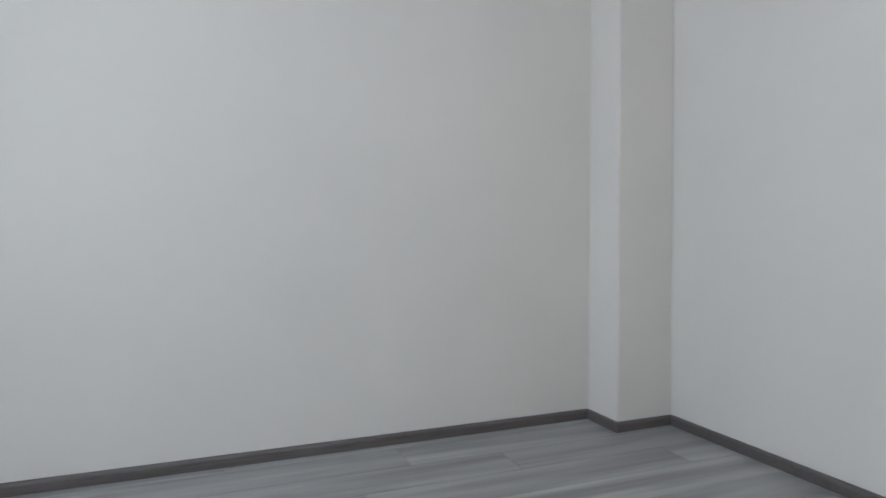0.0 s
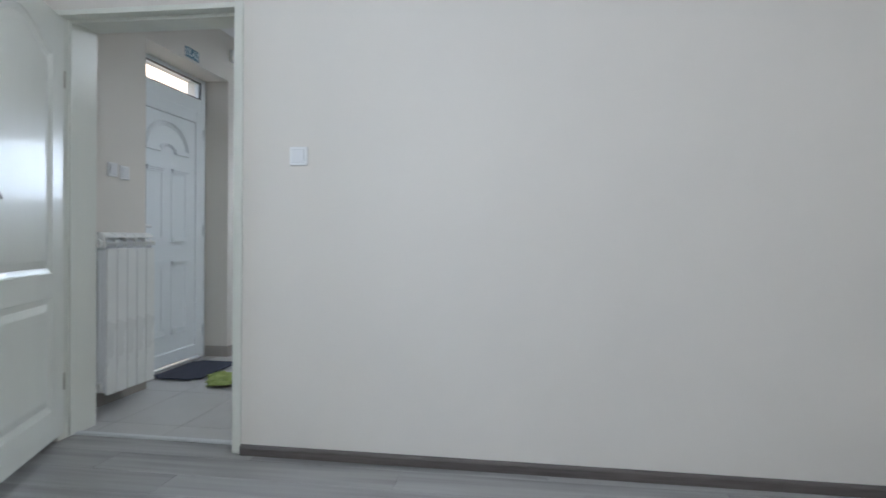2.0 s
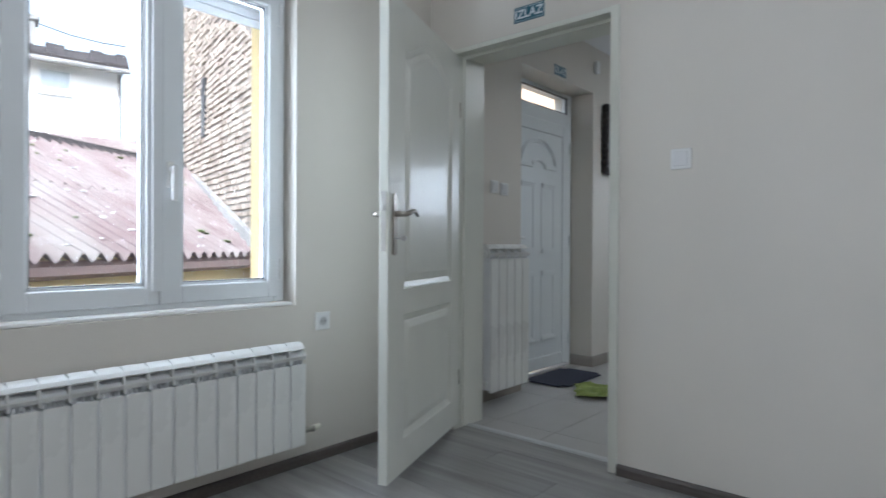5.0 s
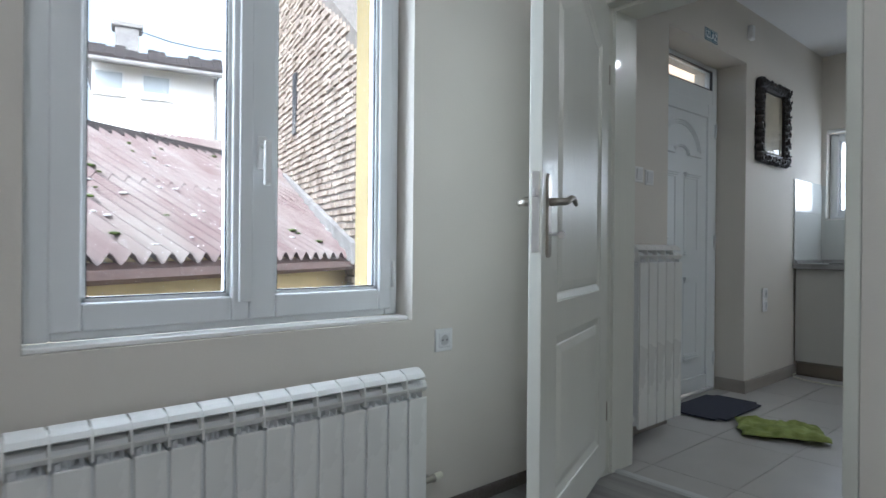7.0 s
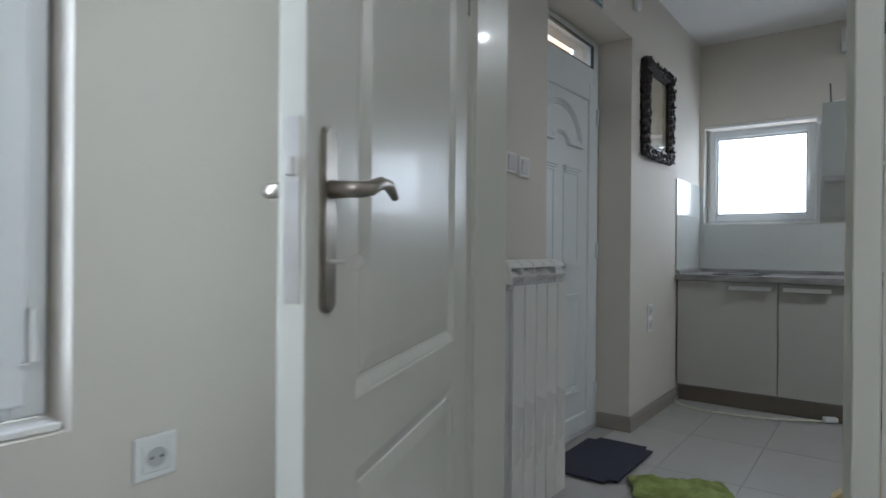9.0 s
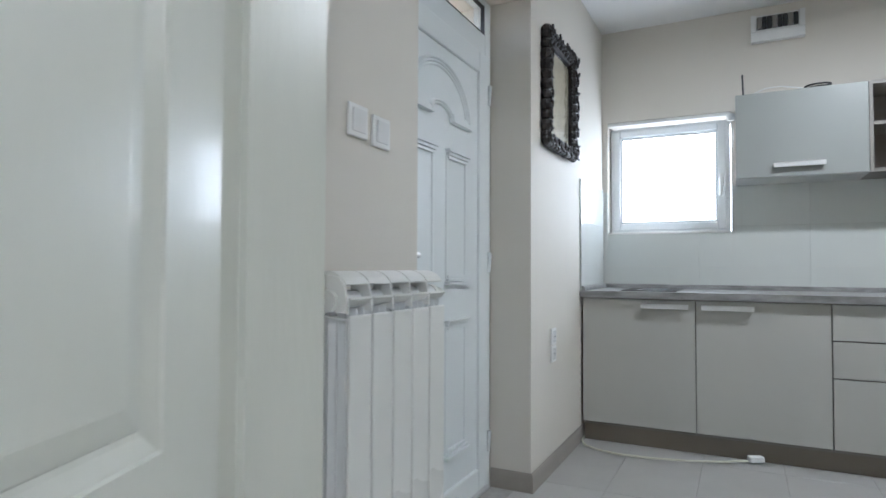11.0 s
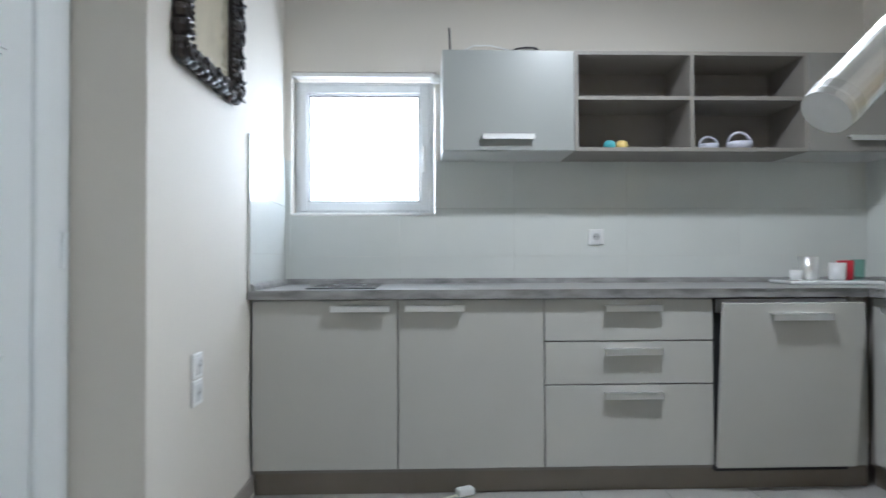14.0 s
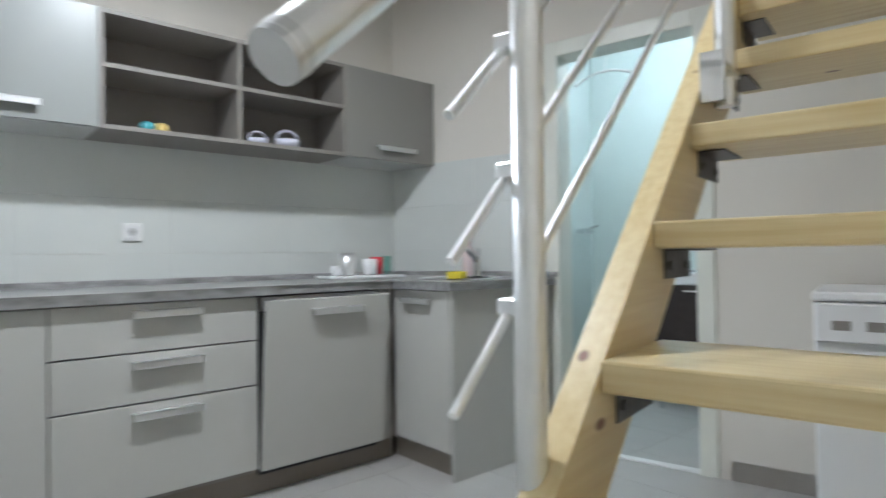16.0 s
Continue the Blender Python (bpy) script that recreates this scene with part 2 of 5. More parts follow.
def solid(name, bm, mat, m, label, category, group="", kind="", smooth=False):
    ob = new(name, finish(name, bm, mat, smooth))
    ob.matrix_world = m
    return tagged(ob, label, category, group, kind)


def bx(bm, x0, x1, y0, y1, z0, z1, bevel=0.0, seg=1):
    """Add a box, with bevelled edges where asked."""
    vs = [bm.verts.new((x, y, z)) for x in (x0, x1) for y in (y0, y1) for z in (z0, z1)]
    fs = [bm.faces.new([vs[i] for i in f]) for f in ((0, 1, 3, 2), (4, 6, 7, 5), (0, 4, 5, 1), (2, 3, 7, 6), (0, 2, 6, 4), (1, 5, 7, 3))]
    if bevel:
        es = list({e for f in fs for e in f.edges})
        bmesh.ops.bevel(bm, geom=es, offset=bevel, segments=seg, affect="EDGES", profile=0.5)
    return bm


def box(x0, x1, y0, y1, z0, z1, bevel=0.0, seg=1):
    return bx(bmesh.new(), x0, x1, y0, y1, z0, z1, bevel, seg)


def prism(pts, axis, a, b, bm=None):
    """A polygon drawn in the two other axes, pushed along axis from a to b."""
    bm = bm or bmesh.new()

    def place(p, w):
        return {"x": (w, p[0], p[1]), "y": (p[0], w, p[1]), "z": (p[0], p[1], w)}[axis]
    lo, hi = ([bm.verts.new(place(p, w)) for p in pts] for w in (a, b))
    bm.faces.new(lo)
    bm.faces.new(hi)
    for i in range(len(pts)):
        k = (i + 1) % len(pts)
        bm.faces.new((lo[i], lo[k], hi[k], hi[i]))
    return bm


def tube(points, radius, sides=12, bm=None, cap=True):
    """A round bar along points; radius is one number or one a point."""
    bm = bm or bmesh.new()
    pts = [Vector(p) for p in points]
    rs = radius if isinstance(radius, (list, tuple)) else [radius] * len(pts)
    rings, up = [], None
    for i, p in enumerate(pts):
        d = (pts[min(i + 1, len(pts) - 1)] - pts[max(i - 1, 0)]).normalized()
        if up is None:
            up = Vector((0, 0, 1)) if abs(d.z) < 0.9 else Vector((1, 0, 0))
        a = d.cross(up).normalized()
        up = a.cross(d).normalized()
        rings.append([bm.verts.new(p + rs[i] * (math.cos(t) * a + math.sin(t) * up)) for t in (2 * math.pi * k / sides for k in range(sides))])
    for r, q in zip(rings, rings[1:]):
        for k in range(sides):
            bm.faces.new((r[k], r[(k + 1) % sides], q[(k + 1) % sides], q[k]))
    if cap:
        bm.faces.new(rings[0])
        bm.faces.new(rings[-1])
    return bm


def lathe(profile, sides=24, bm=None, at=(0, 0, 0)):
    """Turn a profile of (radius, height) round the z axis."""
    bm = bm or bmesh.new()
    rings = [[bm.verts.new((at[0] + r * math.cos(2 * math.pi * k / sides), at[1] + r * math.sin(2 * math.pi * k / sides), at[2] + z)) for k in range(sides)] for r, z in profile]
    for r, q in zip(rings, rings[1:]):
        for k in range(sides):
            bm.faces.new((r[k], r[(k + 1) % sides], q[(k + 1) % sides], q[k]))
    bm.faces.new(rings[0])
    bm.faces.new(rings[-1])
    return bm


def ridge(path, width, height, bm, closed=False):
    """A raised moulding along a path in the plane x, z; it stands out along +y."""
    pts = [Vector((p[0], 0, p[1])) for p in path]
    n = len(pts)
    rows = []
    for i, p in enumerate(pts):
        a = pts[(i - 1) % n] if closed or i else pts[i]
        b = pts[(i + 1) % n] if closed or i < n - 1 else pts[i]
        da, db = (p - a), (b - p)
        da = da.normalized() if da.length > 1e-6 else db.normalized()
        db = db.normalized() if db.length > 1e-6 else da
        d = (da + db)
        d = d.normalized() if d.length > 1e-6 else da
        side = Vector((d.z, 0, -d.x))
        side = side / max(0.4, math.sqrt(max(0.05, (1 + da.dot(db)) / 2)))
        rows.append([bm.verts.new(p + side * (width * u) + Vector((0, h * height, 0))) for u, h in ((-0.5, 0), (-0.36, 0.75), (-0.12, 1), (0.18, 0.55), (0.4, 0.4), (0.5, 0))])
    for i in range(n if closed else n - 1):
        r, q = rows[i], rows[(i + 1) % n]
        for k in range(len(r) - 1):
            bm.faces.new((r[k], r[k + 1], q[k + 1], q[k]))
    if not closed:
        for r in (rows[0], rows[-1]):
            bm.faces.new(r)
    return bm


def wall_mesh(axis, a, b, t0, t1, z0, z1, holes=()):
    """A wall along an axis from a to b, between t0 and t1 across, with holes (a0, a1, z0, z1)."""
    bm = bmesh.new()
    us = sorted({a, b, *(h[0] for h in holes), *(h[1] for h in holes)})
    zs = sorted({z0, z1, *(h[2] for h in holes), *(h[3] for h in holes)})
    us = [u for u in us if a <= u <= b]
    zs = [z for z in zs if z0 <= z <= z1]

    def full(i, j):
        if not (0 <= i < len(us) - 1 and 0 <= j < len(zs) - 1):
            return False
        u, z = (us[i] + us[i + 1]) / 2, (zs[j] + zs[j + 1]) / 2
        return not any(h[0] < u < h[1] and h[2] < z < h[3] for h in holes)

    def v(u, t, z):
        return (u, t, z) if axis == "x" else (t, u, z)
    cache = {}

    def vert(u, t, z):
        k = (u, t, z)
        if k not in cache:
            cache[k] = bm.verts.new(v(u, t, z))
        return cache[k]
    for i in range(len(us) - 1):
        for j in range(len(zs) - 1):
            if not full(i, j):
                continue
            u0, u1, w0, w1 = us[i], us[i + 1], zs[j], zs[j + 1]
            for t in (t0, t1):
                bm.faces.new([vert(u0, t, w0), vert(u1, t, w0), vert(u1, t, w1), vert(u0, t, w1)])
            if not full(i - 1, j):
                bm.faces.new([vert(u0, t0, w0), vert(u0, t1, w0), vert(u0, t1, w1), vert(u0, t0, w1)])
            if not full(i + 1, j):
                bm.faces.new([vert(u1, t0, w0), vert(u1, t1, w0), vert(u1, t1, w1), vert(u1, t0, w1)])
            if not full(i, j - 1):
                bm.faces.new([vert(u0, t0, w0), vert(u1, t0, w0), vert(u1, t1, w0), vert(u0, t1, w0)])
            if not full(i, j + 1):
                bm.faces.new([vert(u0, t0, w1), vert(u1, t0, w1), vert(u1, t1, w1), vert(u0, t1, w1)])
    return bm


I = Matrix.Identity(4)


def wall(name, bm, mat=None, label="painted off-white plaster wall"):
    return solid(name, bm, mat or M_WALL, I, label, "wall", kind="structure")


# ---------------------------------------------------------------- the plan, in metres
WX = -1.983          # window wall of the room
PY, PB = 2.845, 3.085  # partition, room side and hall side
LX = -2.03           # hall's left wall
EX = 2.471           # right wall of the room
KY = 6.38            # kitchen's back wall
H1, H2 = 2.58, 2.595  # ceilings
OBL = pose(1.078, KY, 0, 0, 0, -77.0)  # kitchen's right wall: x runs along it towards the partition, y outwards

wall("wall_west", wall_mesh("y", -1.7, PY, WX - 0.34, WX, -0.1, H1, [(0.862, 1.973, 0.713, 2.152)]))
wall("wall_partition", wall_mesh("x", -2.3, EX, PY, PB, -0.1, H2, [(-1.835, -0.885, -0.1, 2.016)]))
wall("wall_east", wall_mesh("y", -1.7, PY, EX, EX + 0.17, -0.1, H1))
wall("wall_south", wall_mesh("x", -2.3, EX + 0.17, -1.85, -1.7, -0.1, H1))
wall("column", box(2.16, EX, 2.616, PY, 0, H1, 0.004), label="painted off-white plaster column in the corner")
wall("wall_hall_west", wall_mesh("y", PB, KY, LX - 0.36, LX, -0.1, H2, [(3.812, 4.852, -0.1, 2.222)]))
wall("wall_kitchen", wall_mesh("x", LX - 0.36, 1.4, KY, KY + 0.34, -0.1, H2, [(-1.993, -1.241, 1.228, 1.976)]))
ob = wall("wall_oblique", wall_mesh("x", -0.3, 3.40, 0, 0.12, -0.1, H2, [(1.075, 1.80, -0.1, 2.02)]))
ob.matrix_world = OBL
ob = wall("ceiling", box(-2.4, 2.7, -1.85, PB, H1, H1 + 0.1), M_CEIL, "flat white painted ceiling")
ob = wall("ceiling_hall", box(-2.4, 3.6, PB, 6.8, H2, H2 + 0.1), M_CEIL, "flat white painted ceiling of the hall")
for n_ in ("ceiling", "ceiling_hall"):
    bpy.data.objects[n_]["category"] = "ceiling"


# ---------------------------------------------------------------- skirtings
def skirting(name, pts, height, depth, mat, label):
    """A strip along points on the floor; the room lies to the left of the way."""
    bm = bmesh.new()
    prof = ((0, 0), (depth, 0), (depth, height * 0.72), (depth * 0.75, height * 0.93), (depth * 0.3, height), (0, height))
    ps = [Vector(p) for p in pts]
    rows = []
    for i, p in enumerate(ps):
        da = (p - ps[i - 1]).normalized() if i else (ps[1] - p).normalized()
        db = (ps[i + 1] - p).normalized() if i < len(ps) - 1 else da
        na, nb = Vector((-da.y, da.x)), Vector((-db.y, db.x))
        nn = (na + nb).normalized()
        nn = nn / max(0.3, nn.dot(na))
        rows.append([bm.verts.new((p.x + nn.x * d, p.y + nn.y * d, z)) for d, z in prof])
    for r, q in zip(rows, rows[1:]):
        for k in range(len(prof)):
            m_ = (k + 1) % len(prof)
            bm.faces.new((r[k], r[m_], q[m_], q[k]))
    bm.faces.new(rows[0])
    bm.faces.new(rows[-1])
    return solid(name, bm, mat, I, label, "baseboard", kind="structure")


skirting("baseboard", [(EX, -1.7), (EX, 2.616), (2.16, 2.616), (2.16, PY), (-0.885, PY)], 0.046, 0.016, M_SKIRT, "dark brown wood-effect skirting board")
skirting("baseboard", [(-1.835, PY), (WX, PY), (WX, -1.7)], 0.046, 0.016, M_SKIRT, "dark brown wood-effect skirting board")
skirting("baseboard", [(LX, 3.808), (LX, PB), (-1.835, PB)], 0.085, 0.012, M_TSKIRT, "taupe tile skirting of the hall")
skirting("baseboard", [(LX, 5.80), (LX, 4.855), (LX - 0.19, 4.855)], 0.085, 0.012, M_TSKIRT, "taupe tile skirting of the hall")
ob = skirting("baseboard", [(3.36, -0.0), (1.885, -0.0)], 0.085, 0.012, M_TSKIRT, "taupe tile skirting of the hall")
ob.matrix_world = OBL
ob.scale.y = -1


# ---------------------------------------------------------------- windows
def sash(y0, y1, z0, z1, parent, rail=0.07, depth=0.062, left=None, right=None):
    """A casement sash in local x = out, with its pane."""
    bm = bmesh.new()
    prof, t = 0.010, 0.004
    a0, a1, c0, c1 = y0 + (left or rail), y1 - (right or rail), z0 + rail, z1 - rail
    for a in ((y0, a0, z0, z1), (a1, y1, z0, z1), (a0, a1, z0, c0), (a0, a1, c1, z1)):
        bx(bm, -depth, 0, *a, 0.006, 2)
    for a in ((a0 - 0.001, a0 + prof, c0, c1), (a1 - prof, a1 + 0.001, c0, c1), (a0, a1, c0 - 0.001, c0 + prof), (a0, a1, c1 - prof, c1 + 0.001)):
        bx(bm, -depth + 0.008, -0.014, *a)
    s = part("sash", bm, M_PVC, parent)
    g = part("pane", box(-depth * 0.62, -depth * 0.55, a0, a1, c0, c1), M_GLASS, s, "clear glass pane")
    g.visible_shadow = False
    bm = bmesh.new()
    a0, a1, c0, c1 = a0 + prof, a1 - prof, c0 + prof, c1 - prof
    for a in ((a0, a0 + t, c0, c1), (a1 - t, a1, c0, c1), (a0, a1, c0, c0 + t), (a0, a1, c1 - t, c1)):
        bx(bm, -depth * 0.5, -0.02, *a)
    part("gasket", bm, M_DARK, s, "black rubber gasket")
    return s


win = thing("window_1", pose(-2.050, 0.070, 0.012), "white plastic two-sash window with clear panes, closed", "window", kind="structure")
bm = bmesh.new()
for a in ((0.80, 0.855, 0.716, 2.13), (1.84, 1.895, 0.716, 2.13), (0.855, 1.84, 0.716, 0.76), (0.855, 1.84, 2.06, 2.13)):
    bx(bm, -0.075, -0.012, *a, 0.004)
part("window_frame", bm, M_PVC, win)
s1 = sash(0.85, 1.345, 0.738, 2.075, win, right=0.050)
s2 = sash(1.347, 1.862, 0.738, 2.075, win, left=0.082, right=0.052)
part("cover_strip", box(0.0, 0.012, 1.312, 1.352, 0.79, 2.06, 0.004, 2), M_PVC, win)
bm = box(0, 0.012, 1.365, 1.393, 1.18, 1.28, 0.005, 2)
tube([(0.012, 1.379, 1.25), (0.045, 1.379, 1.25)], 0.009, 10, bm)
bx(bm, 0.038, 0.056, 1.368, 1.390, 1.13, 1.262, 0.006, 2)
part("window_handle", bm, M_PLASTIC, s2, "white plastic window handle")
for z in (0.86, 1.98):
    bm = tube([(0.004, 1.868, z - 0.045), (0.004, 1.868, z + 0.045)], 0.008, 10)
    bx(bm, -0.008, 0.006, 1.85, 1.872, z - 0.05, z - 0.047)
    part("hinge", bm, M_PLASTIC, s2)
bm = bmesh.new()
bx(bm, -0.006, 0.055, 0.795, 1.895, 0.702, 0.716, 0.003)
part("window_sill", bm, M_REVEAL, win, "white painted inner sill")
bm = bmesh.new()
for k in range(3):
    bx(bm, -0.135, -0.12, 0.80, 1.89, 2.05 - 0.037 * (k + 1), 2.05 - 0.037 * k - 0.003, 0.003)
part("shutter", bm, material("roller_shutter_slats", (0.55, 0.55, 0.55), 0.4), win, "grey slats of a raised roller shutter")
bm = box(-0.35, -0.075, 0.78, 1.91, 0.68, 0.70)
part("outer_sill", bm, M_ALU, win)

bm = bmesh.new()
bx(bm, WX - 0.345, WX - 0.15, 1.960, 1.972, 0.718, 2.147)
bx(bm, WX - 0.345, WX - 0.15, 0.864, 0.872, 0.718, 2.147)
solid("outer_reveal_render", bm, M_YELLOW, I, "yellow render on the window's outer reveal", "trim", kind="structure")

strap = thing("shutter_strap", pose(WX, 0.70, 0), "white shutter strap with its winder box on the wall", "shutter strap")
part("winder_box", box(0, 0.022, -0.022, 0.022, 0.98, 1.16, 0.006, 2), M_PLASTIC, strap)
part("strap", box(0.008, 0.0095, -0.010, 0.010, 1.15, 2.10), M_CABLE, strap, "beige woven strap")

kwin = thing("window_2", I, "small white plastic window over the worktop, closed", "window", kind="structure")
# local x points back into the wall here, so the sash is turned to face the room
kwin.matrix_world = pose(0.012, KY + 0.075, -0.007, 0, 0, -90)
bm = bmesh.new()
for a in ((-2.0, -1.960, 1.242, 1.953), (-1.30, -1.258, 1.242, 1.953), (-1.960, -1.30, 1.242, 1.28), (-1.960, -1.30, 1.915, 1.953)):
    bx(bm, -0.07, -0.010, *a, 0.004)
part("window_frame", bm, M_PVC, kwin)
s3 = sash(-1.982, -1.282, 1.257, 1.938, kwin, 0.045, right=0.05)
bm = box(0, 0.012, -1.322, -1.298, 1.51, 1.61, 0.005, 2)
bx(bm, 0.03, 0.046, -1.320, -1.300, 1.46, 1.58, 0.006, 2)
bx(bm, 0.01, 0.035, -1.316, -1.304, 1.565, 1.58)
part("window_handle", bm, M_PLASTIC, s3, "white plastic window handle")
part("window_sill", box(-0.01, 0.078, -2.003, -1.255, 1.227, 1.242, 0.003), M_REVEAL, kwin, "white painted inner sill")
part("blind_rail", box(0.03, 0.075, -2.003, -1.255, 1.958, 1.981, 0.005, 2), M_REVEAL, kwin, "white blind rail over the window")


# ---------------------------------------------------------------- interior door
JL, JR, LEAFY = -1.80, -0.930, 2.905  # faces of the two jambs, and the stop
door = thing("door_1", I, "cream gloss-painted wooden interior door, standing open into the room", "door", kind="structure")
part("jamb", box(JL - 0.035, JL, PY - 0.003, PB + 0.010, 0, 2.02, 0.003), M_CREAM, door)
part("jamb", box(JR, -0.887, PY - 0.003, PB + 0.010, 0, 2.02, 0.003), M_CREAM, door)
part("head", box(JL, JR, PY - 0.002, PB + 0.010, 1.992, 2.016, 0.002), M_CREAM, door)
bm = bmesh.new()
bx(bm, JL, JL + 0.015, LEAFY, LEAFY + 0.024, 0.01, 1.992)
bx(bm, JR - 0.015, JR, LEAFY, LEAFY + 0.024, 0.01, 1.992)
bx(bm, JL + 0.015, JR - 0.015, LEAFY, LEAFY + 0.024, 1.977, 1.992)
part("stop_bead", bm, M_CREAM, door)
part("threshold", prism([(2.945, 0.001), (2.955, 0.008), (2.985, 0.008), (2.995, 0.001)], "x", JL, JR), material("threshold_strip", (0.62, 0.63, 0.63), 0.35, metal=0.6), door, "pale metal threshold strip")
LEAF = pose(JL + 0.010, 2.866, 0.015, 0, 0, -68.5)
LW, LT = 0.893, 0.04
leaf = part("leaf", box(0.002, LW - 0.002, -LT + 0.012, -0.012, 0.024, 1.963), M_CREAM, door)
leaf.matrix_basis = LEAF


def arch(x0, x1, z0, z1, rise):
    """A panel outline whose top edge swells in the middle."""
    pts = [(x0, z0), (x1, z0), (x1, z1 - rise)]
    for k in range(1, 20):
        u = k / 20
        s_ = 0.5 - 0.5 * math.cos(2 * math.pi * u)
        pts.append((x1 + (x0 - x1) * u, z1 - rise + rise * s_ ** 0.8))
    pts.append((x0, z1 - rise))
    return pts


def inset(pts, d):
    """The outline moved inwards by d."""
    out = []
    n = len(pts)
    for i in range(n):
        p, a, b = Vector(pts[i]), Vector(pts[i - 1]), Vector(pts[(i + 1) % n])
        na, nb = (p - a).normalized(), (b - p).normalized()
        na, nb = Vector((-na.y, na.x)), Vector((-nb.y, nb.x))
        m_ = (na + nb).normalized()
        out.append(tuple(p + m_ * (d / max(0.5, m_.dot(na)))))
    return out


def door_skin(sign, parent):
    """The moulded face of the leaf: two sunk panels with a stepped edge and a raised field."""
    bm = bmesh.new()
    edges = []

    def loop(pts, y):
        return [bm.verts.new((p[0], y, p[1])) for p in pts]

    def bridge(r, q):
        for k in range(len(r)):
            j = (k + 1) % len(r)
            bm.faces.new((r[k], r[j], q[j], q[k]))
    rim = [(0, 0.022), (LW, 0.022), (LW, 1.965), (0, 1.965)]
    outer = loop(inset(rim, 0.002), 0.0)
    side = loop(rim, -0.002)
    deep = loop(rim, -LT / 2)
    bridge(outer, side)
    bridge(side, deep)
    loops = [outer]
    for pts in (arch(0.130, 0.735, 0.783, 1.87, 0.10), [(0.130, 0.16), (0.735, 0.16), (0.735, 0.677), (0.130, 0.677)]):
        rows = [loop(inset(pts, d), y) for d, y in ((0, 0), (0.003, -0.0035), (0.006, -0.004), (0.024, -0.0095), (0.030, -0.0105), (0.033, -0.0085), (0.060, -0.0025), (0.064, -0.0022))]
        for r, q in zip(rows, rows[1:]):
            bridge(r, q)
        bm.faces.new(rows[-1])
        loops.append(rows[0])
    for lp in loops:
        for k in range(len(lp)):
            edges.append(bm.edges.get((lp[k], lp[(k + 1) % len(lp)])))
    bmesh.ops.triangle_fill(bm, use_beauty=True, edges=edges)
    if sign < 0:
        bmesh.ops.scale(bm, vec=(1, -1, 1), verts=bm.verts)
        bmesh.ops.translate(bm, vec=(0, -LT, 0), verts=bm.verts)
    return part("face_skin", bm, M_CREAM, parent)


door_skin(1, leaf)
door_skin(-1, leaf)
for sg in (1, -1):
    y0 = 0.0 if sg > 0 else -LT
    hx = LW - 0.055
    bm = bmesh.new()
    prof = [(-0.019, 0.0), (0.019, 0.0)]
    pts = [(hx + 0.019 * math.cos(a), 0.935 + 0.012 * math.sin(a)) for a in (math.pi + math.pi * k / 8 for k in range(9))]
    pts += [(hx + 0.019 * math.cos(a), 1.155 + 0.018 * math.sin(a)) for a in (math.pi * k / 8 for k in range(9))]
    prism(pts, "y", y0, y0 + sg * 0.007, bm)
    bmesh.ops.bevel(bm, geom=[e for e in bm.edges if all(abs(v.co.y - (y0 + sg * 0.007)) < 1e-5 for v in e.verts)], offset=0.003, segments=2, affect="EDGES")
    part("handle_plate", bm, M_NICKEL, leaf, "long antique nickel handle plate")
    bm = tube([(hx, y0, 1.088), (hx, y0 + sg * 0.035, 1.088), (hx - 0.004, y0 + sg * 0.048, 1.088), (hx - 0.03, y0 + sg * 0.052, 1.092), (hx - 0.065, y0 + sg * 0.053, 1.103), (hx - 0.095, y0 + sg * 0.053, 1.103), (hx - 0.125, y0 + sg * 0.052, 1.087)],
              [0.013, 0.011, 0.011, 0.0105, 0.009, 0.0085, 0.006], 14)
    part("door_handle", bm, M_NICKEL, leaf, "curved antique nickel lever handle", True)
    if sg > 0:
        bm = tube([(hx, 0.004, 0.992), (hx, 0.03, 0.992)], 0.0035, 8)
        lathe([(0.002, -0.002), (0.013, -0.002), (0.013, 0.002), (0.002, 0.002)], 16, bm, (0, 0, 0))
        for v in bm.verts:
            if abs(v.co.x) < 0.02 and abs(v.co.y) < 0.02 and abs(v.co.z) < 0.01:
                v.co = Vector((hx + v.co.z, 0.042 + v.co.x, 0.992 + v.co.y * 0.8))
        part("key", bm, M_STEEL, leaf, "small steel key in the lock")
bm = box(LW - 0.001, LW + 0.0015, -LT * 0.5 - 0.011, -LT * 0.5 + 0.011, 0.94, 1.175)
bx(bm, LW, LW + 0.010, -LT * 0.5 - 0.006, -LT * 0.5 + 0.006, 1.10, 1.125, 0.002)
part("lock_plate", bm, M_STEEL, leaf, "steel lock faceplate with its latch")
for z in (0.28, 1.70):
    part("hinge", tube([(JL + 0.004, 2.870, z - 0.04), (JL + 0.004, 2.870, z + 0.04)], 0.008, 12), M_NICKEL, door)


# ---------------------------------------------------------------- letters and signs
def letters(text, size, parent, mat, m):
    cu = bpy.data.curves.new("lettering", "FONT")
    cu.body, cu.size, cu.extrude, cu.align_x, cu.align_y, cu.offset = text, size, 0.0006, "CENTER", "CENTER", size * 0.02
    cu.materials.append(mat)
    ob_ = new("lettering", cu)
    ob_.parent = parent
    ob_.matrix_basis = m
    return ob_


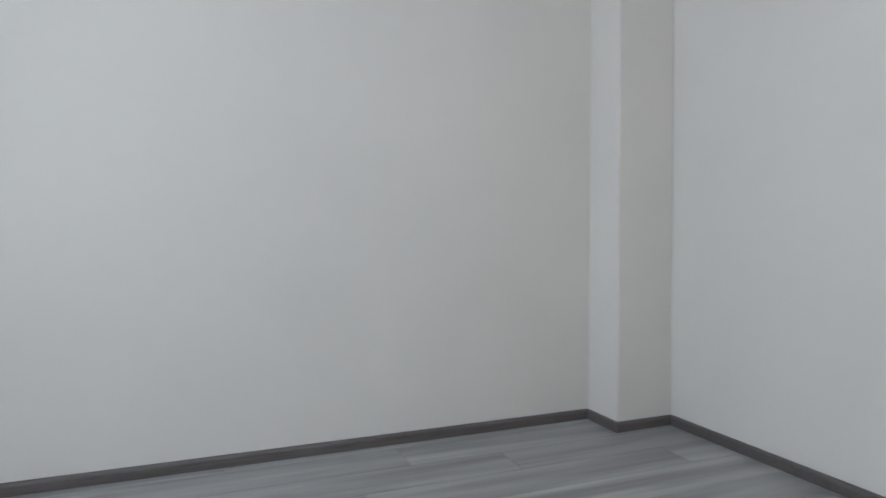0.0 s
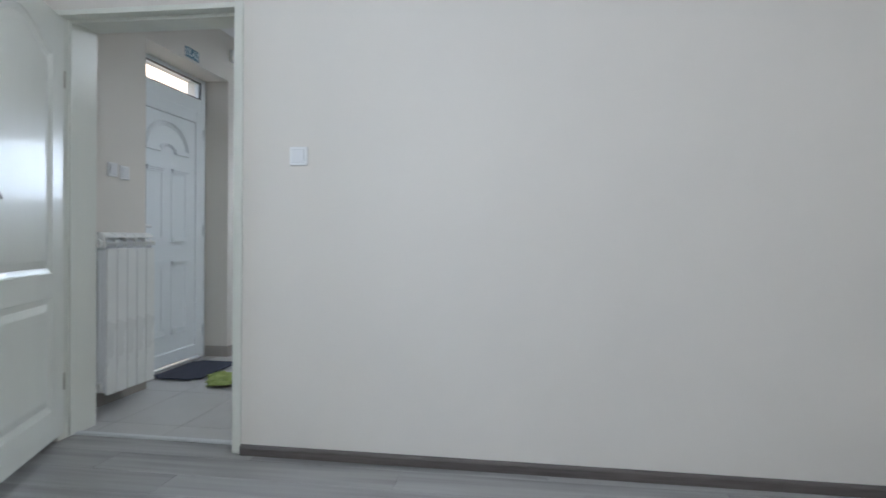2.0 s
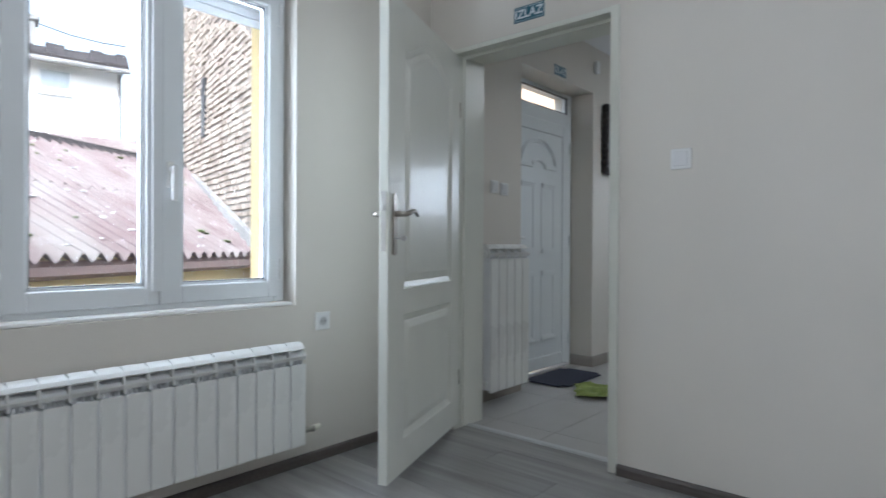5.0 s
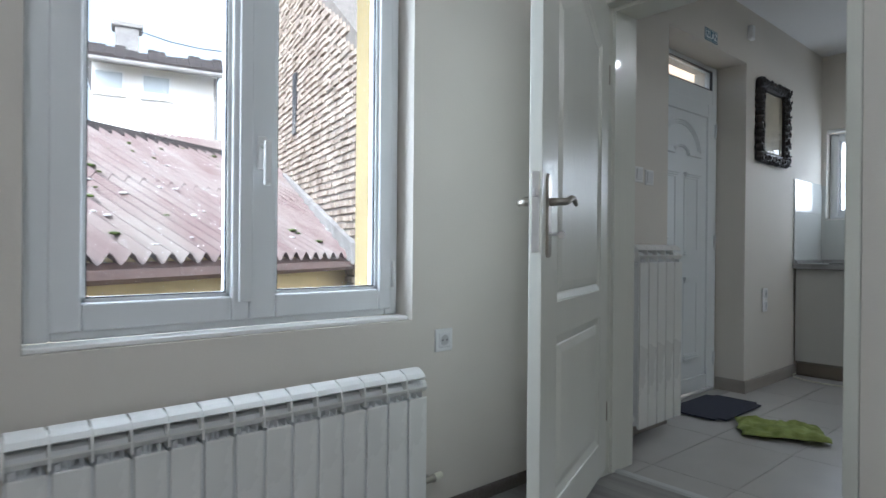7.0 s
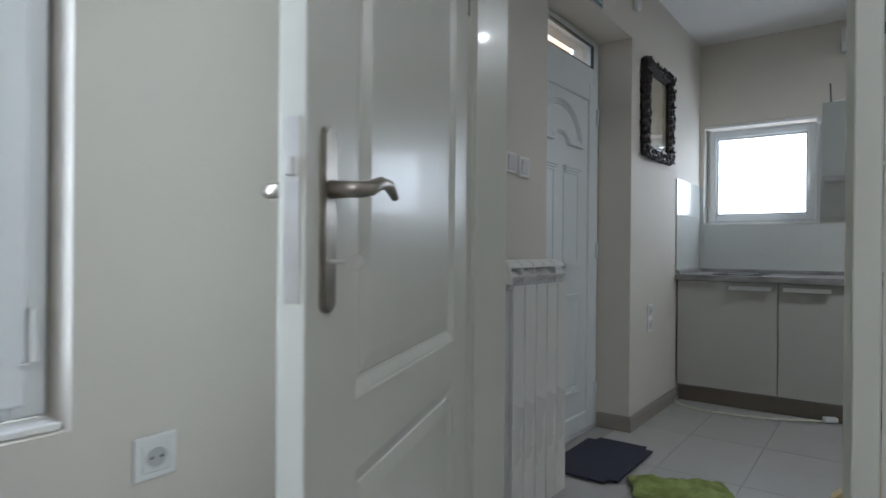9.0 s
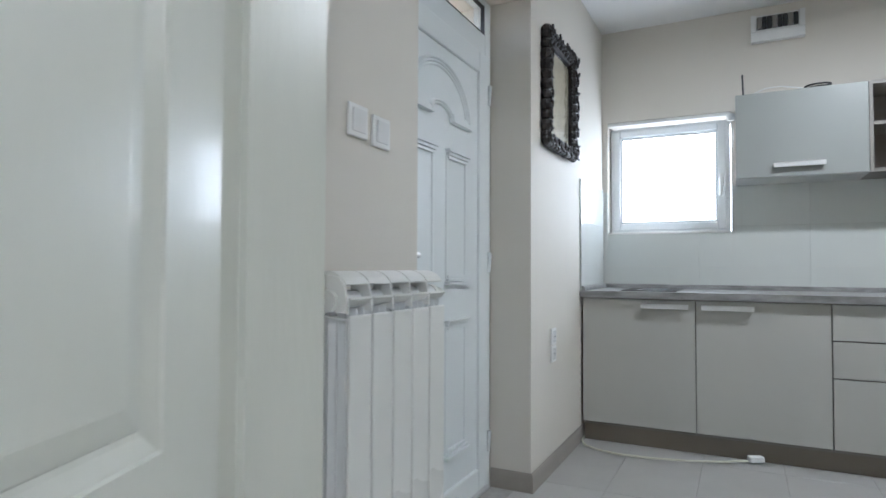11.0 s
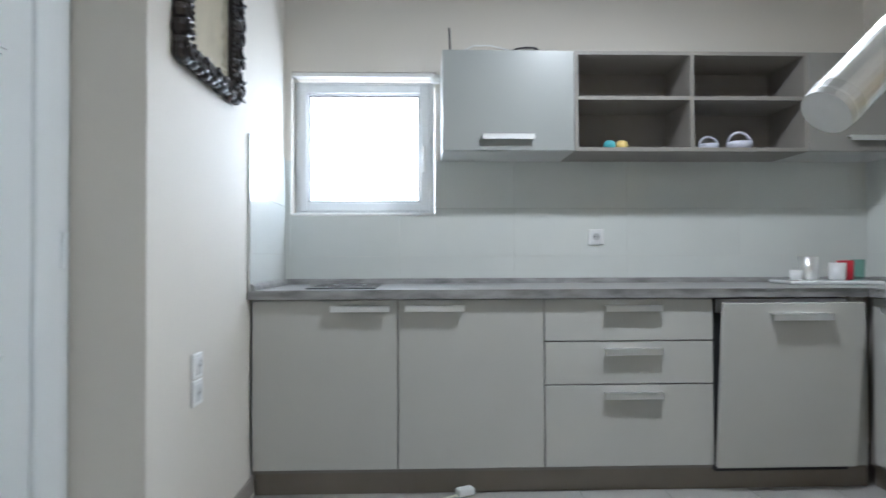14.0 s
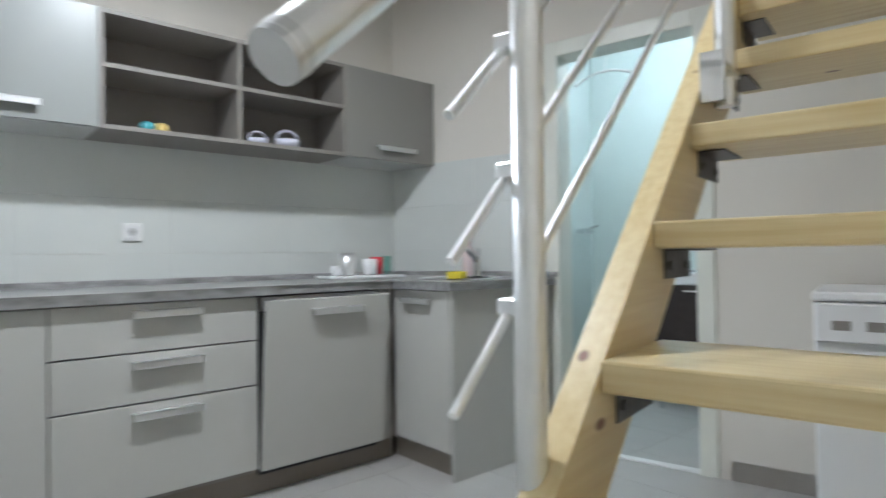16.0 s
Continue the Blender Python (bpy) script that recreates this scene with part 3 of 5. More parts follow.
def exit_sign(m):
    s_ = thing("exit_sign", m, "teal exit sign with white lettering on the wall", "sign", "exit signs")
    part("plate", box(-0.085, 0.085, -0.002, 0, -0.037, 0.037), M_SIGN, s_)
    bm = bmesh.new()
    for a in ((-0.079, 0.079, 0.029, 0.031), (-0.079, 0.079, -0.031, -0.029), (-0.079, -0.077, -0.031, 0.031), (0.077, 0.079, -0.031, 0.031)):
        bx(bm, a[0], a[1], -0.0028, -0.002, a[2], a[3])
    part("border", bm, M_SIGNW, s_)
    letters("IZLAZ", 0.058, s_, M_SIGNW, pose(0, -0.0026, -0.001, 90, 0, 0))
    return s_


exit_sign(pose(-1.347, PY, 2.098))
exit_sign(pose(LX, 4.324, 2.278, 0, 0, 90))


# ---------------------------------------------------------------- switches and sockets
def wall_switch(m, label="white plastic light switch on the wall"):
    s_ = thing("light_switch", m, label, "light switch")
    part("surround", box(-0.041, 0.041, -0.009, 0, -0.041, 0.041, 0.004, 2), M_PLASTIC, s_)
    bm = prism([(-0.009, -0.027), (-0.0105, -0.027), (-0.015, 0.027), (-0.009, 0.027)], "x", -0.026, 0.026)
    part("rocker", bm, M_CERAMIC, s_)
    # Flat frame round the rocker; its grey stands for the groove's shade.
    part("rocker_gap_shade", box(-0.0275, 0.0275, -0.0095, -0.009, -0.0285, 0.0285), M_GAPSHADE, s_)
    return s_


def wall_socket(m, label="white plastic power socket on the wall"):
    s_ = thing("power_socket", m, label, "socket")
    part("surround", box(-0.041, 0.041, -0.009, 0, -0.041, 0.041, 0.004, 2), M_PLASTIC, s_)
    part("insert", box(-0.027, 0.027, -0.0115, -0.008, -0.027, 0.027, 0.0015), M_CERAMIC, s_)
    bm = bmesh.new()
    for k in range(24):
        p0, p1 = (2 * math.pi * (k + e) / 24 for e in (0, 1))
        vs = [bm.verts.new((q * math.cos(p_), y_, q * math.sin(p_))) for p_, q, y_ in ((p0, 0.0215, -0.0116), (p1, 0.0215, -0.0116), (p1, 0.0195, -0.0136), (p0, 0.0195, -0.0136))]
        bm.faces.new(vs)
        bm.faces.new([bm.verts.new((q * math.cos(p_), y_, q * math.sin(p_))) for p_, q, y_ in ((p0, 0.0195, -0.0136), (p1, 0.0195, -0.0136), (p1, 0.0185, -0.0118), (p0, 0.0185, -0.0118))])
    part("well_rim", bm, M_CERAMIC, s_)
    bm = lathe([(0.0005, 0.0118), (0.0185, 0.0118), (0.0185, 0.0114), (0.0005, 0.0114)], 24)
    bmesh.ops.rotate(bm, verts=bm.verts, cent=(0, 0, 0), matrix=Matrix.Rotation(radians(90), 3, "X"))
    # Flat disc; the shade down in the well is only its darker grey.
    part("well", bm, M_GAPSHADE, s_)
    bm = bmesh.new()
    for x in (-0.0095, 0.0095):
        tube([(x, -0.0126, 0), (x, -0.0116, 0)], 0.003, 8, bm)
    part("contacts", bm, M_DARK, s_)
    return s_


wall_switch(pose(-0.624, PY, 1.33))
wall_switch(pose(LX, 3.502, 1.356, 0, 0, 90))
wall_switch(pose(LX, 3.607, 1.348, 0, 0, 90))
wall_socket(pose(WX, 2.115, 0.632, 0, 0, 90))
wall_socket(pose(-0.397, KY - 0.012, 1.107), "white plastic power socket on the tiled splashback")
wall_socket(pose(LX, 5.19, 0.657, 0, 0, 90), "white plastic double socket low on the wall")
wall_socket(pose(LX, 5.19, 0.572, 0, 0, 90), "white plastic double socket low on the wall")


# ---------------------------------------------------------------- radiators
def radiator(m, n, height, pitch, label, valves=True):
    """Sectional aluminium radiator: x along the wall, y = -depth towards the room."""
    r_ = thing("radiator", m, label, "radiator", "radiators")
    d = 0.095
    first = {}
    for k in range(n):
        def sub(name, make, mat, smooth=False):
            if name not in first:
                first[name] = finish(name, make(), mat, smooth)
            o = new(name, first[name])
            o.parent = r_
            o.matrix_basis = pose(k * pitch, 0, 0)
            return o

        def front():
            bm = bmesh.new()
            bx(bm, 0.0035, pitch - 0.0035, -d, -d + 0.008, 0, height - 0.088, 0.004, 2)
            return bm

        def cap():
            pts = [(-0.012, height - 0.035), (-0.006, height - 0.030), (-0.014, height - 0.012), (-0.028, height - 0.002), (-0.045, height), (-0.062, height - 0.005), (-0.076, height - 0.014), (-0.085, height - 0.026), (-0.083, height - 0.029), (-0.073, height - 0.020), (-0.06, height - 0.012), (-0.045, height - 0.008), (-0.03, height - 0.010)]
            bm = prism(pts, "x", 0.003, pitch - 0.003)
            return bm

        def lip():
            return prism([(-0.080, height - 0.064), (-0.094, height - 0.052), (-0.0945, height - 0.056), (-0.082, height - 0.070)], "x", 0.002, pitch - 0.002)

        def body():
            bm = bmesh.new()
            tube([(pitch / 2, -d * 0.5, 0.01), (pitch / 2, -d * 0.5, height - 0.05)], 0.014, 10, bm)
            fold = [(pitch * 0.2 + (0.006 if k % 2 else -0.006), -0.012 - 0.0118 * k) for k in range(7)]
            prism(fold + [(x + 0.002, y_) for x, y_ in reversed(fold)], "z", 0.01, height - 0.075, bm)
            for x in (pitch * 0.5, pitch * 0.8):
                bx(bm, x - 0.001, x + 0.001, -d + 0.012, -0.012, 0.01, height - 0.075)
            bx(bm, 0.0, pitch, -d + 0.0085, -d + 0.0105, 0.004, height - 0.095)
            bx(bm, 0.008, pitch - 0.008, -0.016, -0.012, 0.01, height - 0.06)
            for z in (0.045, height - 0.06):
                tube([(0, -d * 0.5, z), (pitch, -d * 0.5, z)], 0.021, 12, bm)
            prism([(-0.090, height - 0.100), (-0.020, height - 0.09), (-0.02, height - 0.086), (-0.090, height - 0.096)], "x", 0.003, pitch - 0.003, bm)
            return bm

        def web():
            return prism([(-0.092, height - 0.083), (-0.091, height - 0.060), (-0.084, height - 0.028), (-0.07, height - 0.012), (-0.04, height - 0.008), (-0.04, height - 0.08)], "x", -0.003, 0.003)
        sub("web", web, M_RAD)
        sub("lip", lip, M_RAD)
        sub("front_panel", front, M_RAD)
        sub("top_cap", cap, M_RAD)
        sub("section_body", body, M_RADIN, False)
    for x, z in ((-0.006, height - 0.06), (n * pitch + 0.006, height - 0.06), (-0.006, 0.045)):
        bm = tube([(x - 0.008, -d * 0.5, z), (x + 0.008, -d * 0.5, z)], 0.023, 14)
        part("end_plug", bm, M_RAD, r_)
    for x in (pitch * 1.5, (n - 1.5) * pitch):
        part("wall_bracket", box(x - 0.012, x + 0.012, -0.05, 0.07, height - 0.13, height - 0.10), M_RADIN, r_)
    return r_


def valve(parent, x, z, mat):
    bm = tube([(x, -0.0475, z), (x + 0.05, -0.0475, z), (x + 0.062, -0.0475, z)], [0.012, 0.012, 0.015], 12)
    tube([(x + 0.045, -0.0475, z), (x + 0.045, -0.02, z), (x + 0.045, 0.0, z)], 0.009, 10, bm)
    part("valve", bm, mat, parent, "small brass return valve with a cream cap")
    part("valve_cap", tube([(x + 0.06, -0.0475, z), (x + 0.095, -0.0475, z + 0.004)], [0.014, 0.012], 12), M_CABLE, parent)


rad = radiator(pose(WX + 0.035, 0.82, 0.135, 0, 0, 90), 14, 0.432, 0.08, "low white aluminium sectional radiator under the window")
valve(rad, 14 * 0.08 + 0.006, 0.045, M_NICKEL)
rad2 = radiator(pose(LX + 0.07, 3.252, 0.105, 0, 0, 90), 5, 0.885, 0.0832, "tall white aluminium sectional radiator on the hall wall")
bm = tube([(-0.03, -0.0475, 0.045), (-0.03, -0.0475, 0.005), (-0.03, 0.0, -0.02)], 0.009, 10)
part("feed_pipe", bm, M_RAD, rad2)
part("valve", tube([(5 * 0.0832 + 0.01, -0.0475, 0.825), (5 * 0.0832 + 0.055, -0.0475, 0.825)], [0.012, 0.014], 12), M_RAD, rad2, "white radiator valve")


# ---------------------------------------------------------------- entrance door
ed = thing("door_2", pose(-2.225, 0.022, 0), "white plastic entrance door with moulded panels and a glazed fanlight, closed", "door", kind="structure")
# local y along the wall, x into the hall
bm = bmesh.new()
for a in ((3.79, 3.86, 0.0, 2.222), (4.762, 4.828, 0.0, 2.222), (3.86, 4.762, 1.95, 2.058), (3.86, 4.762, 2.192, 2.222)):
    bx(bm, -0.06, 0.0, *a, 0.005, 2)
part("door_frame", bm, M_PVCDOOR, ed)
bm = bmesh.new()
g = part("pane", box(-0.035, -0.03, 3.86, 4.762, 2.058, 2.192), M_GLASS, ed, "clear fanlight pane")
g.visible_shadow = False
bm = bmesh.new()
for a in ((3.86, 4.762, 2.058, 2.065), (3.86, 4.762, 2.185, 2.192), (4.755, 4.762, 2.058, 2.192)):
    bx(bm, -0.02, -0.003, *a)
part("gasket", bm, M_DARK, ed, "black rubber gasket")
bm = bmesh.new()
y0, y1, z0, z1 = 3.855, 4.765, 0.03, 1.955
w = 0.095
for a in ((y0, y0 + w, z0, z1), (y1 - w, y1, z0, z1), (y0 + w, y1 - w, z0, z0 + w), (y0 + w, y1 - w, z1 - w, z1)):
    bx(bm, -0.04, 0.014, *a, 0.006, 2)
leaf2 = part("leaf", bm, M_PVCDOOR, ed)
part("leaf_panel", box(-0.03, 0.001, y0 + w - 0.01, y1 - w + 0.01, z0 + w - 0.01, z1 - w + 0.01), M_PVCDOOR, leaf2)
Y = 4.31
bm = bmesh.new()


def steps(a, b, z, way):
    """A stepped horizontal moulding that narrows towards the panel."""
    for k in range(3):
        zz = z + way * (0.004 + 0.013 * k)
        lo_, hi_ = sorted((zz - way * 0.0, zz + way * 0.011))
        prism([(a + 0.008 * k, lo_), (b - 0.008 * k, lo_), (b - 0.008 * k, hi_), (a + 0.008 * k, hi_)], "y", 0.0, 0.022 - 0.006 * k, bm)


def slim(path):
    ridge(path, 0.024, 0.006, bm)


arc = [(Y + 0.262 * math.cos(a), 1.585 + 0.215 * math.sin(a)) for a in (math.pi * i / 24 for i in range(25))]
for off in (0.0, 0.012, 0.024):
    ridge([(Y + (p[0] - Y) * (1 - off / 0.262), 1.585 + (p[1] - 1.585) * (1 - off / 0.215)) for p in arc], 0.013, 0.014 - off * 0.25, bm)
arc2 = [(Y + 0.088 * math.cos(a), 1.585 + 0.045 * math.sin(a)) for a in (math.pi * i / 14 for i in range(15))]
for off in (0.0, 0.011):
    ridge([(Y + (p[0] - Y) * (1 + off / 0.088), 1.585 + (p[1] - 1.585) * (1 + off / 0.045) ) for p in arc2], 0.012, 0.013, bm)
for sgn in (-1, 1):
    a, b = sorted((Y + sgn * 0.088, Y + sgn * 0.265))
    steps(a, b, 1.572, 1)
    a, b = sorted((Y + sgn * 0.045, Y + sgn * 0.25))
    for lo_, hi_ in ((0.925, 1.468), (0.245, 0.792)):
        steps(a, b, lo_, 1)
        steps(a, b, hi_, -1)
        slim([(a + 0.014, lo_ + 0.03), (a + 0.014, hi_ - 0.03)])
        slim([(b - 0.014, lo_ + 0.03), (b - 0.014, hi_ - 0.03)])
for v in bm.verts:
    v.co = Vector((v.co.y + 0.001, v.co.x, v.co.z))
part("panel_moulding", bm, M_PVCDOOR, leaf2)
for z in (0.22, 1.02, 1.78):
    part("hinge", tube([(0.012, 4.775, z - 0.045), (0.018, 4.775, z + 0.045)], 0.010, 12), M_PVCDOOR, ed)
bm = box(0.014, 0.022, 3.885, 3.915, 0.92, 1.14, 0.004, 2)
tube([(0.02, 3.90, 1.04), (0.065, 3.90, 1.04), (0.068, 3.94, 1.04), (0.066, 4.03, 1.038)], [0.010, 0.010, 0.011, 0.010], 12, bm)
part("door_handle", bm, M_PLASTIC, leaf2, "white lever handle")
part("threshold", box(-0.06, 0.012, 3.80, 4.80, 0.0, 0.018, 0.004), M_ALU, ed)
# the wall outside that shows through the fanlight
solid("porch_wall", box(-5.2, -5.0, 5.6, 10.5, -3.0, 4.6), material("peach_render", (0.72, 0.50, 0.32), 0.85, vary=0.05, bump=0.2), I, "peach rendered porch wall outside", "wall", kind="structure")


# ---------------------------------------------------------------- kitchen
def cab_handle(parent, x0, x1, y, z):
    bm = bmesh.new()
    bx(bm, x0, x1, y - 0.032, y - 0.026, z - 0.022, z + 0.004, 0.0015)
    bx(bm, x0, x1, y - 0.032, y, z, z + 0.004)
    return part("handle", bm, M_ALU, parent, "slim aluminium bar handle")


def base_unit(name, x0, x1, fronts, label, handles, cat="cabinet"):
    """A base cabinet on the back wall; fronts and handles in metres."""
    u = thing(name, pose(x0, 5.76, 0), label, cat, "kitchen base units")
    wd = x1 - x0
    bm = bmesh.new()
    for a in ((0.001, 0.018), (wd - 0.018, wd - 0.001)):
        bx(bm, a[0], a[1], 0.020, 0.60, 0.10, 0.826)
    bx(bm, 0.018, wd - 0.018, 0.02, 0.60, 0.10, 0.118)
    bx(bm, 0.018, wd - 0.018, 0.59, 0.60, 0.118, 0.826)
    bx(bm, 0.018, wd - 0.018, 0.02, 0.12, 0.808, 0.826)
    part("body", bm, M_CARC, u)
    for (z0_, z1_), hs in zip(fronts, handles):
        f = part("door" if len(fronts) == 1 else "drawer_front", box(0.0025, wd - 0.0025, 0, 0.018, z0_, z1_, 0.0015), M_CAB, u)
        for h0, h1, hz in hs:
            cab_handle(f, h0 - x0, h1 - x0, 0, hz)
    part("plinth", box(0, wd, 0.05, 0.065, 0.0, 0.10), M_PLINTH, u)
    return u


base_unit("base_cabinet", -2.018, -1.412, [(0.118, 0.822)], "greige base cabinet with a bar handle, closed", [[(-1.69, -1.445, 0.797)]])
base_unit("base_cabinet", -1.412, -0.796, [(0.118, 0.822)], "greige base cabinet with a bar handle, closed", [[(-1.382, -1.132, 0.797)]])
base_unit("drawer_unit", -0.796, -0.072, [(0.118, 0.458), (0.464, 0.641), (0.647, 0.822)], "greige kitchen unit of three drawers with bar handles", [[(-0.545, -0.30, 0.426)], [(-0.543, -0.30, 0.610)], [(-0.541, -0.30, 0.793)]])
dw = thing("dishwasher", pose(-0.072, 5.76, 0), "built-in dishwasher with its greige front ajar", "dishwasher")
part("body", box(0.012, 0.598, 0.025, 0.60, 0.08, 0.82, 0.004), M_DARK, dw, "black dishwasher body")
fr = part("door", box(0.003, 0.60, -0.022, 0, 0, 0.70, 0.0015), M_CAB, dw)
fr.matrix_basis = pose(0, 0.0, 0.112, 5.2, 0, 0)
cab_handle(fr, 0.20, 0.45, -0.022, 0.655)
part("control_strip", box(0.02, 0.59, 0.01, 0.024, 0.76, 0.818), M_ALU, dw)
part("plinth", box(0, 0.70, 0.05, 0.065, 0.0, 0.10), M_PLINTH, dw)
part("filler", box(0.606, 0.68, 0.02, 0.038, 0.10, 0.826), M_CAB, dw)

# return run with the sink
su = thing("sink_cabinet", pose(0.612, 0, 0), "greige sink base cabinet with a bar handle, closed", "cabinet")
bm = bmesh.new()
bx(bm, 0.02, 0.60, 5.345, 5.80, 0.10, 0.826)
part("body", bm, M_CARC, su)
d_ = part("door", box(0, 0.018, 5.35, 5.745, 0.118, 0.822, 0.0015), M_CAB, su)
bm = bmesh.new()
bx(bm, -0.032, -0.026, 5.46, 5.66, 0.762, 0.788, 0.0015)
bx(bm, -0.032, 0, 5.46, 5.66, 0.784, 0.788)
part("handle", bm, M_ALU, d_, "slim aluminium bar handle")
part("side_panel", box(0.0, 0.655, 5.327, 5.345, 0.0, 0.826, 0.001), M_CAB, su)
part("plinth", box(0.05, 0.065, 5.345, 5.81, 0.0, 0.10), M_PLINTH, su)

bm = bmesh.new()
prism([(-2.028, 5.733), (0.585, 5.733), (0.585, 5.305), (1.29, 5.305), (1.06, 6.376), (-2.028, 6.376)], "z", 0.828, 0.866, bm)
bmesh.ops.bevel(bm, geom=[e for e in bm.edges if all(v.co.z > 0.86 for v in e.verts)], offset=0.006, segments=2, affect="EDGES")
wt = thing("worktop", I, "grey stone-effect laminate worktop running round the corner", "worktop")
part("top", bm, M_COUNTER, wt)
lipp = [(0, 0.866), (-0.022, 0.866), (-0.018, 0.884), (-0.008, 0.892), (0, 0.893)]
part("upstand", prism([(6.366 + a, b) for a, b in lipp], "x", -2.02, 1.05), M_COUNTER, wt)
part("upstand", prism([(-2.018 - a, b) for a, b in lipp], "y", 5.74, 6.36), M_COUNTER, wt)
up = part("upstand", prism([(-0.012 + a, b) for a, b in lipp], "x", 0.02, 1.10), M_COUNTER, wt)
up.matrix_basis = OBL

hob = thing("hob", pose(-1.66, 6.02, 0.866), "black glass two-ring hob set in the worktop", "hob")
part("glass_top", box(-0.15, 0.15, -0.20, 0.26, 0, 0.005, 0.002), M_BLACKGLASS, hob)
for y in (-0.09, 0.13):
    bm = lathe([(0.075, 0.0052), (0.075, 0.0058), (0.079, 0.0058), (0.079, 0.0052)], 28)
    part("ring_mark", bm, M_RADIN, hob).matrix_basis = pose(0, y, 0)

sink = thing("sink", pose(0.93, 5.62, 0.866, 0, 0, 12.8), "stainless steel inset sink in the worktop", "sink")
bm = lathe([(0.205, 0.0), (0.215, 0.004), (0.195, 0.006), (0.18, 0.002), (0.165, -0.03), (0.15, -0.036)], 36)
part("bowl", bm, M_STEEL, sink, "", True)
tap = thing("mixer_tap", pose(1.09, 5.66, 0.866), "chrome mixer tap behind the sink", "tap")
bm = lathe([(0.026, 0), (0.026, 0.01), (0.02, 0.02), (0.02, 0.09), (0.016, 0.10)], 20)
part("body", bm, M_CHROME, tap, "", True)
part("spout", tube([(0, 0, 0.075), (-0.05, -0.01, 0.12), (-0.10, -0.02, 0.155), (-0.15, -0.03, 0.165), (-0.165, -0.033, 0.15)], [0.013, 0.012, 0.011, 0.011, 0.011], 14), M_CHROME, tap, "", True)
part("lever", tube([(0, 0, 0.10), (0.01, 0.0, 0.115), (0.03, 0.02, 0.15)], [0.017, 0.013, 0.006], 12), M_CHROME, tap, "", True)

# wall units
def wall_unit(name, x0, x1, open_, label, handle=None, front=None):
    u = thing(name, pose(x0, 6.06, 0), label, "cabinet" if not open_ else "shelf unit", "kitchen wall units")
    wd, z0_, z1_ = x1 - x0, 1.505, 1.985
    mat, yf = (M_CARC, 0.0) if open_ else (M_WHITECARC, 0.02)
    for a in ((0, 0.018), (wd - 0.018, wd)):
        part("side_panel", box(a[0], a[1], yf, 0.316, z0_, z1_, 0.001), mat, u)
    part("top_panel", box(0.018, wd - 0.018, yf, 0.316, z1_ - 0.018, z1_), mat, u)
    part("bottom_panel", box(0.018, wd - 0.018, yf, 0.316, z0_, z0_ + 0.018), mat, u)
    part("back", box(0.018, wd - 0.018, 0.306, 0.316, z0_ + 0.02, z1_ - 0.018), M_CARC, u)
    if open_:
        part("divider", box(wd / 2 - 0.009, wd / 2 + 0.009, 0.001, 0.306, z0_ + 0.018, z1_ - 0.018), M_CARC, u)
        part("shelf", box(0.018, wd / 2 - 0.009, 0.002, 0.306, 1.752, 1.770), M_CARC, u)
        part("shelf", box(wd / 2 + 0.009, wd - 0.018, 0.002, 0.306, 1.752, 1.770), M_CARC, u)
    else:
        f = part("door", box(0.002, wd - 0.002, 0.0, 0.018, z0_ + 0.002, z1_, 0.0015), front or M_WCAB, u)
        cab_handle(f, handle[0] - x0, handle[1] - x0, 0, 1.577)
    return u


M_WHITECARC = material("white_carcass", (0.62, 0.62, 0.60), 0.45, vary=0.02)
wall_unit("wall_cabinet", -1.213, -0.583, False, "pearl grey wall cabinet with a bar handle, closed", (-1.025, -0.779))
wall_unit("open_shelf", -0.583, 0.553, True, "grey-brown open wall shelf of four compartments, nearly empty")
# Darker front colour stands for the pearl sheen turning dull at this angle.
wall_unit("wall_cabinet", 0.553, 1.142, False, "pearl grey wall cabinet with a bar handle, closed, its dull sheen put into the colour", (0.74, 0.99), material("pearl_grey_front_shaded", (0.27, 0.26, 0.24), 0.4, vary=0.02, scale=3))


# ---------------------------------------------------------------- stairs
SX, SY, SZ, RUN, RISE = -0.418, 3.880, 0.838, 0.2155, 0.193
DIR = pose(SX, SY, SZ, 0, 0, 10.73)  # local x climbs, y = 0 is the inner face of the far stringer
st = thing("staircase", DIR, "steep open pine staircase with thick treads", "stairs")


def stringer(y0_, y1_):
    lo, hi, sl_ = -0.60, 1.58, RISE / RUN
    pts = [(lo, -SZ), (lo + 0.14, -SZ), (lo + 0.14, sl_ * (lo + 0.14) - 0.20), (hi, sl_ * hi - 0.20), (hi, sl_ * hi + 0.08), (lo, sl_ * lo - 0.05)]
    return prism(pts, "y", y0_, y1_)


TW = 0.58
sl = part("stringer", stringer(0.0, 0.045), M_PINE_S, st)
sr = part("stringer", stringer(-TW - 0.045, -TW), M_PINE_S, st)
tread_mesh = finish("tread", box(0, TW, -0.12, 0.12, -0.022, 0.022, 0.004, 2), M_PINE)
brk_mesh = box(-0.07, 0.07, -0.003, 0.0, -0.05, 0.0)
bx(brk_mesh, -0.07, 0.07, -0.05, -0.003, -0.003, 0.0)
for x in (-0.05, 0.05):
    tube([(x, -0.003, -0.028), (x, -0.008, -0.028)], 0.008, 8, brk_mesh)
brk_mesh = finish("tread_bracket", brk_mesh, M_DARKSTEEL)
for k in range(-1, 7):
    t_ = new("tread", tread_mesh)
    t_.parent = st
    t_.matrix_basis = pose(k * RUN + 0.12, -TW, k * RISE - 0.022, 0, 0, 90)
    o_ = new("tread_bracket", brk_mesh)
    o_.parent = st
    o_.matrix_basis = pose(k * RUN + 0.12, -0.0005, k * RISE - 0.045)

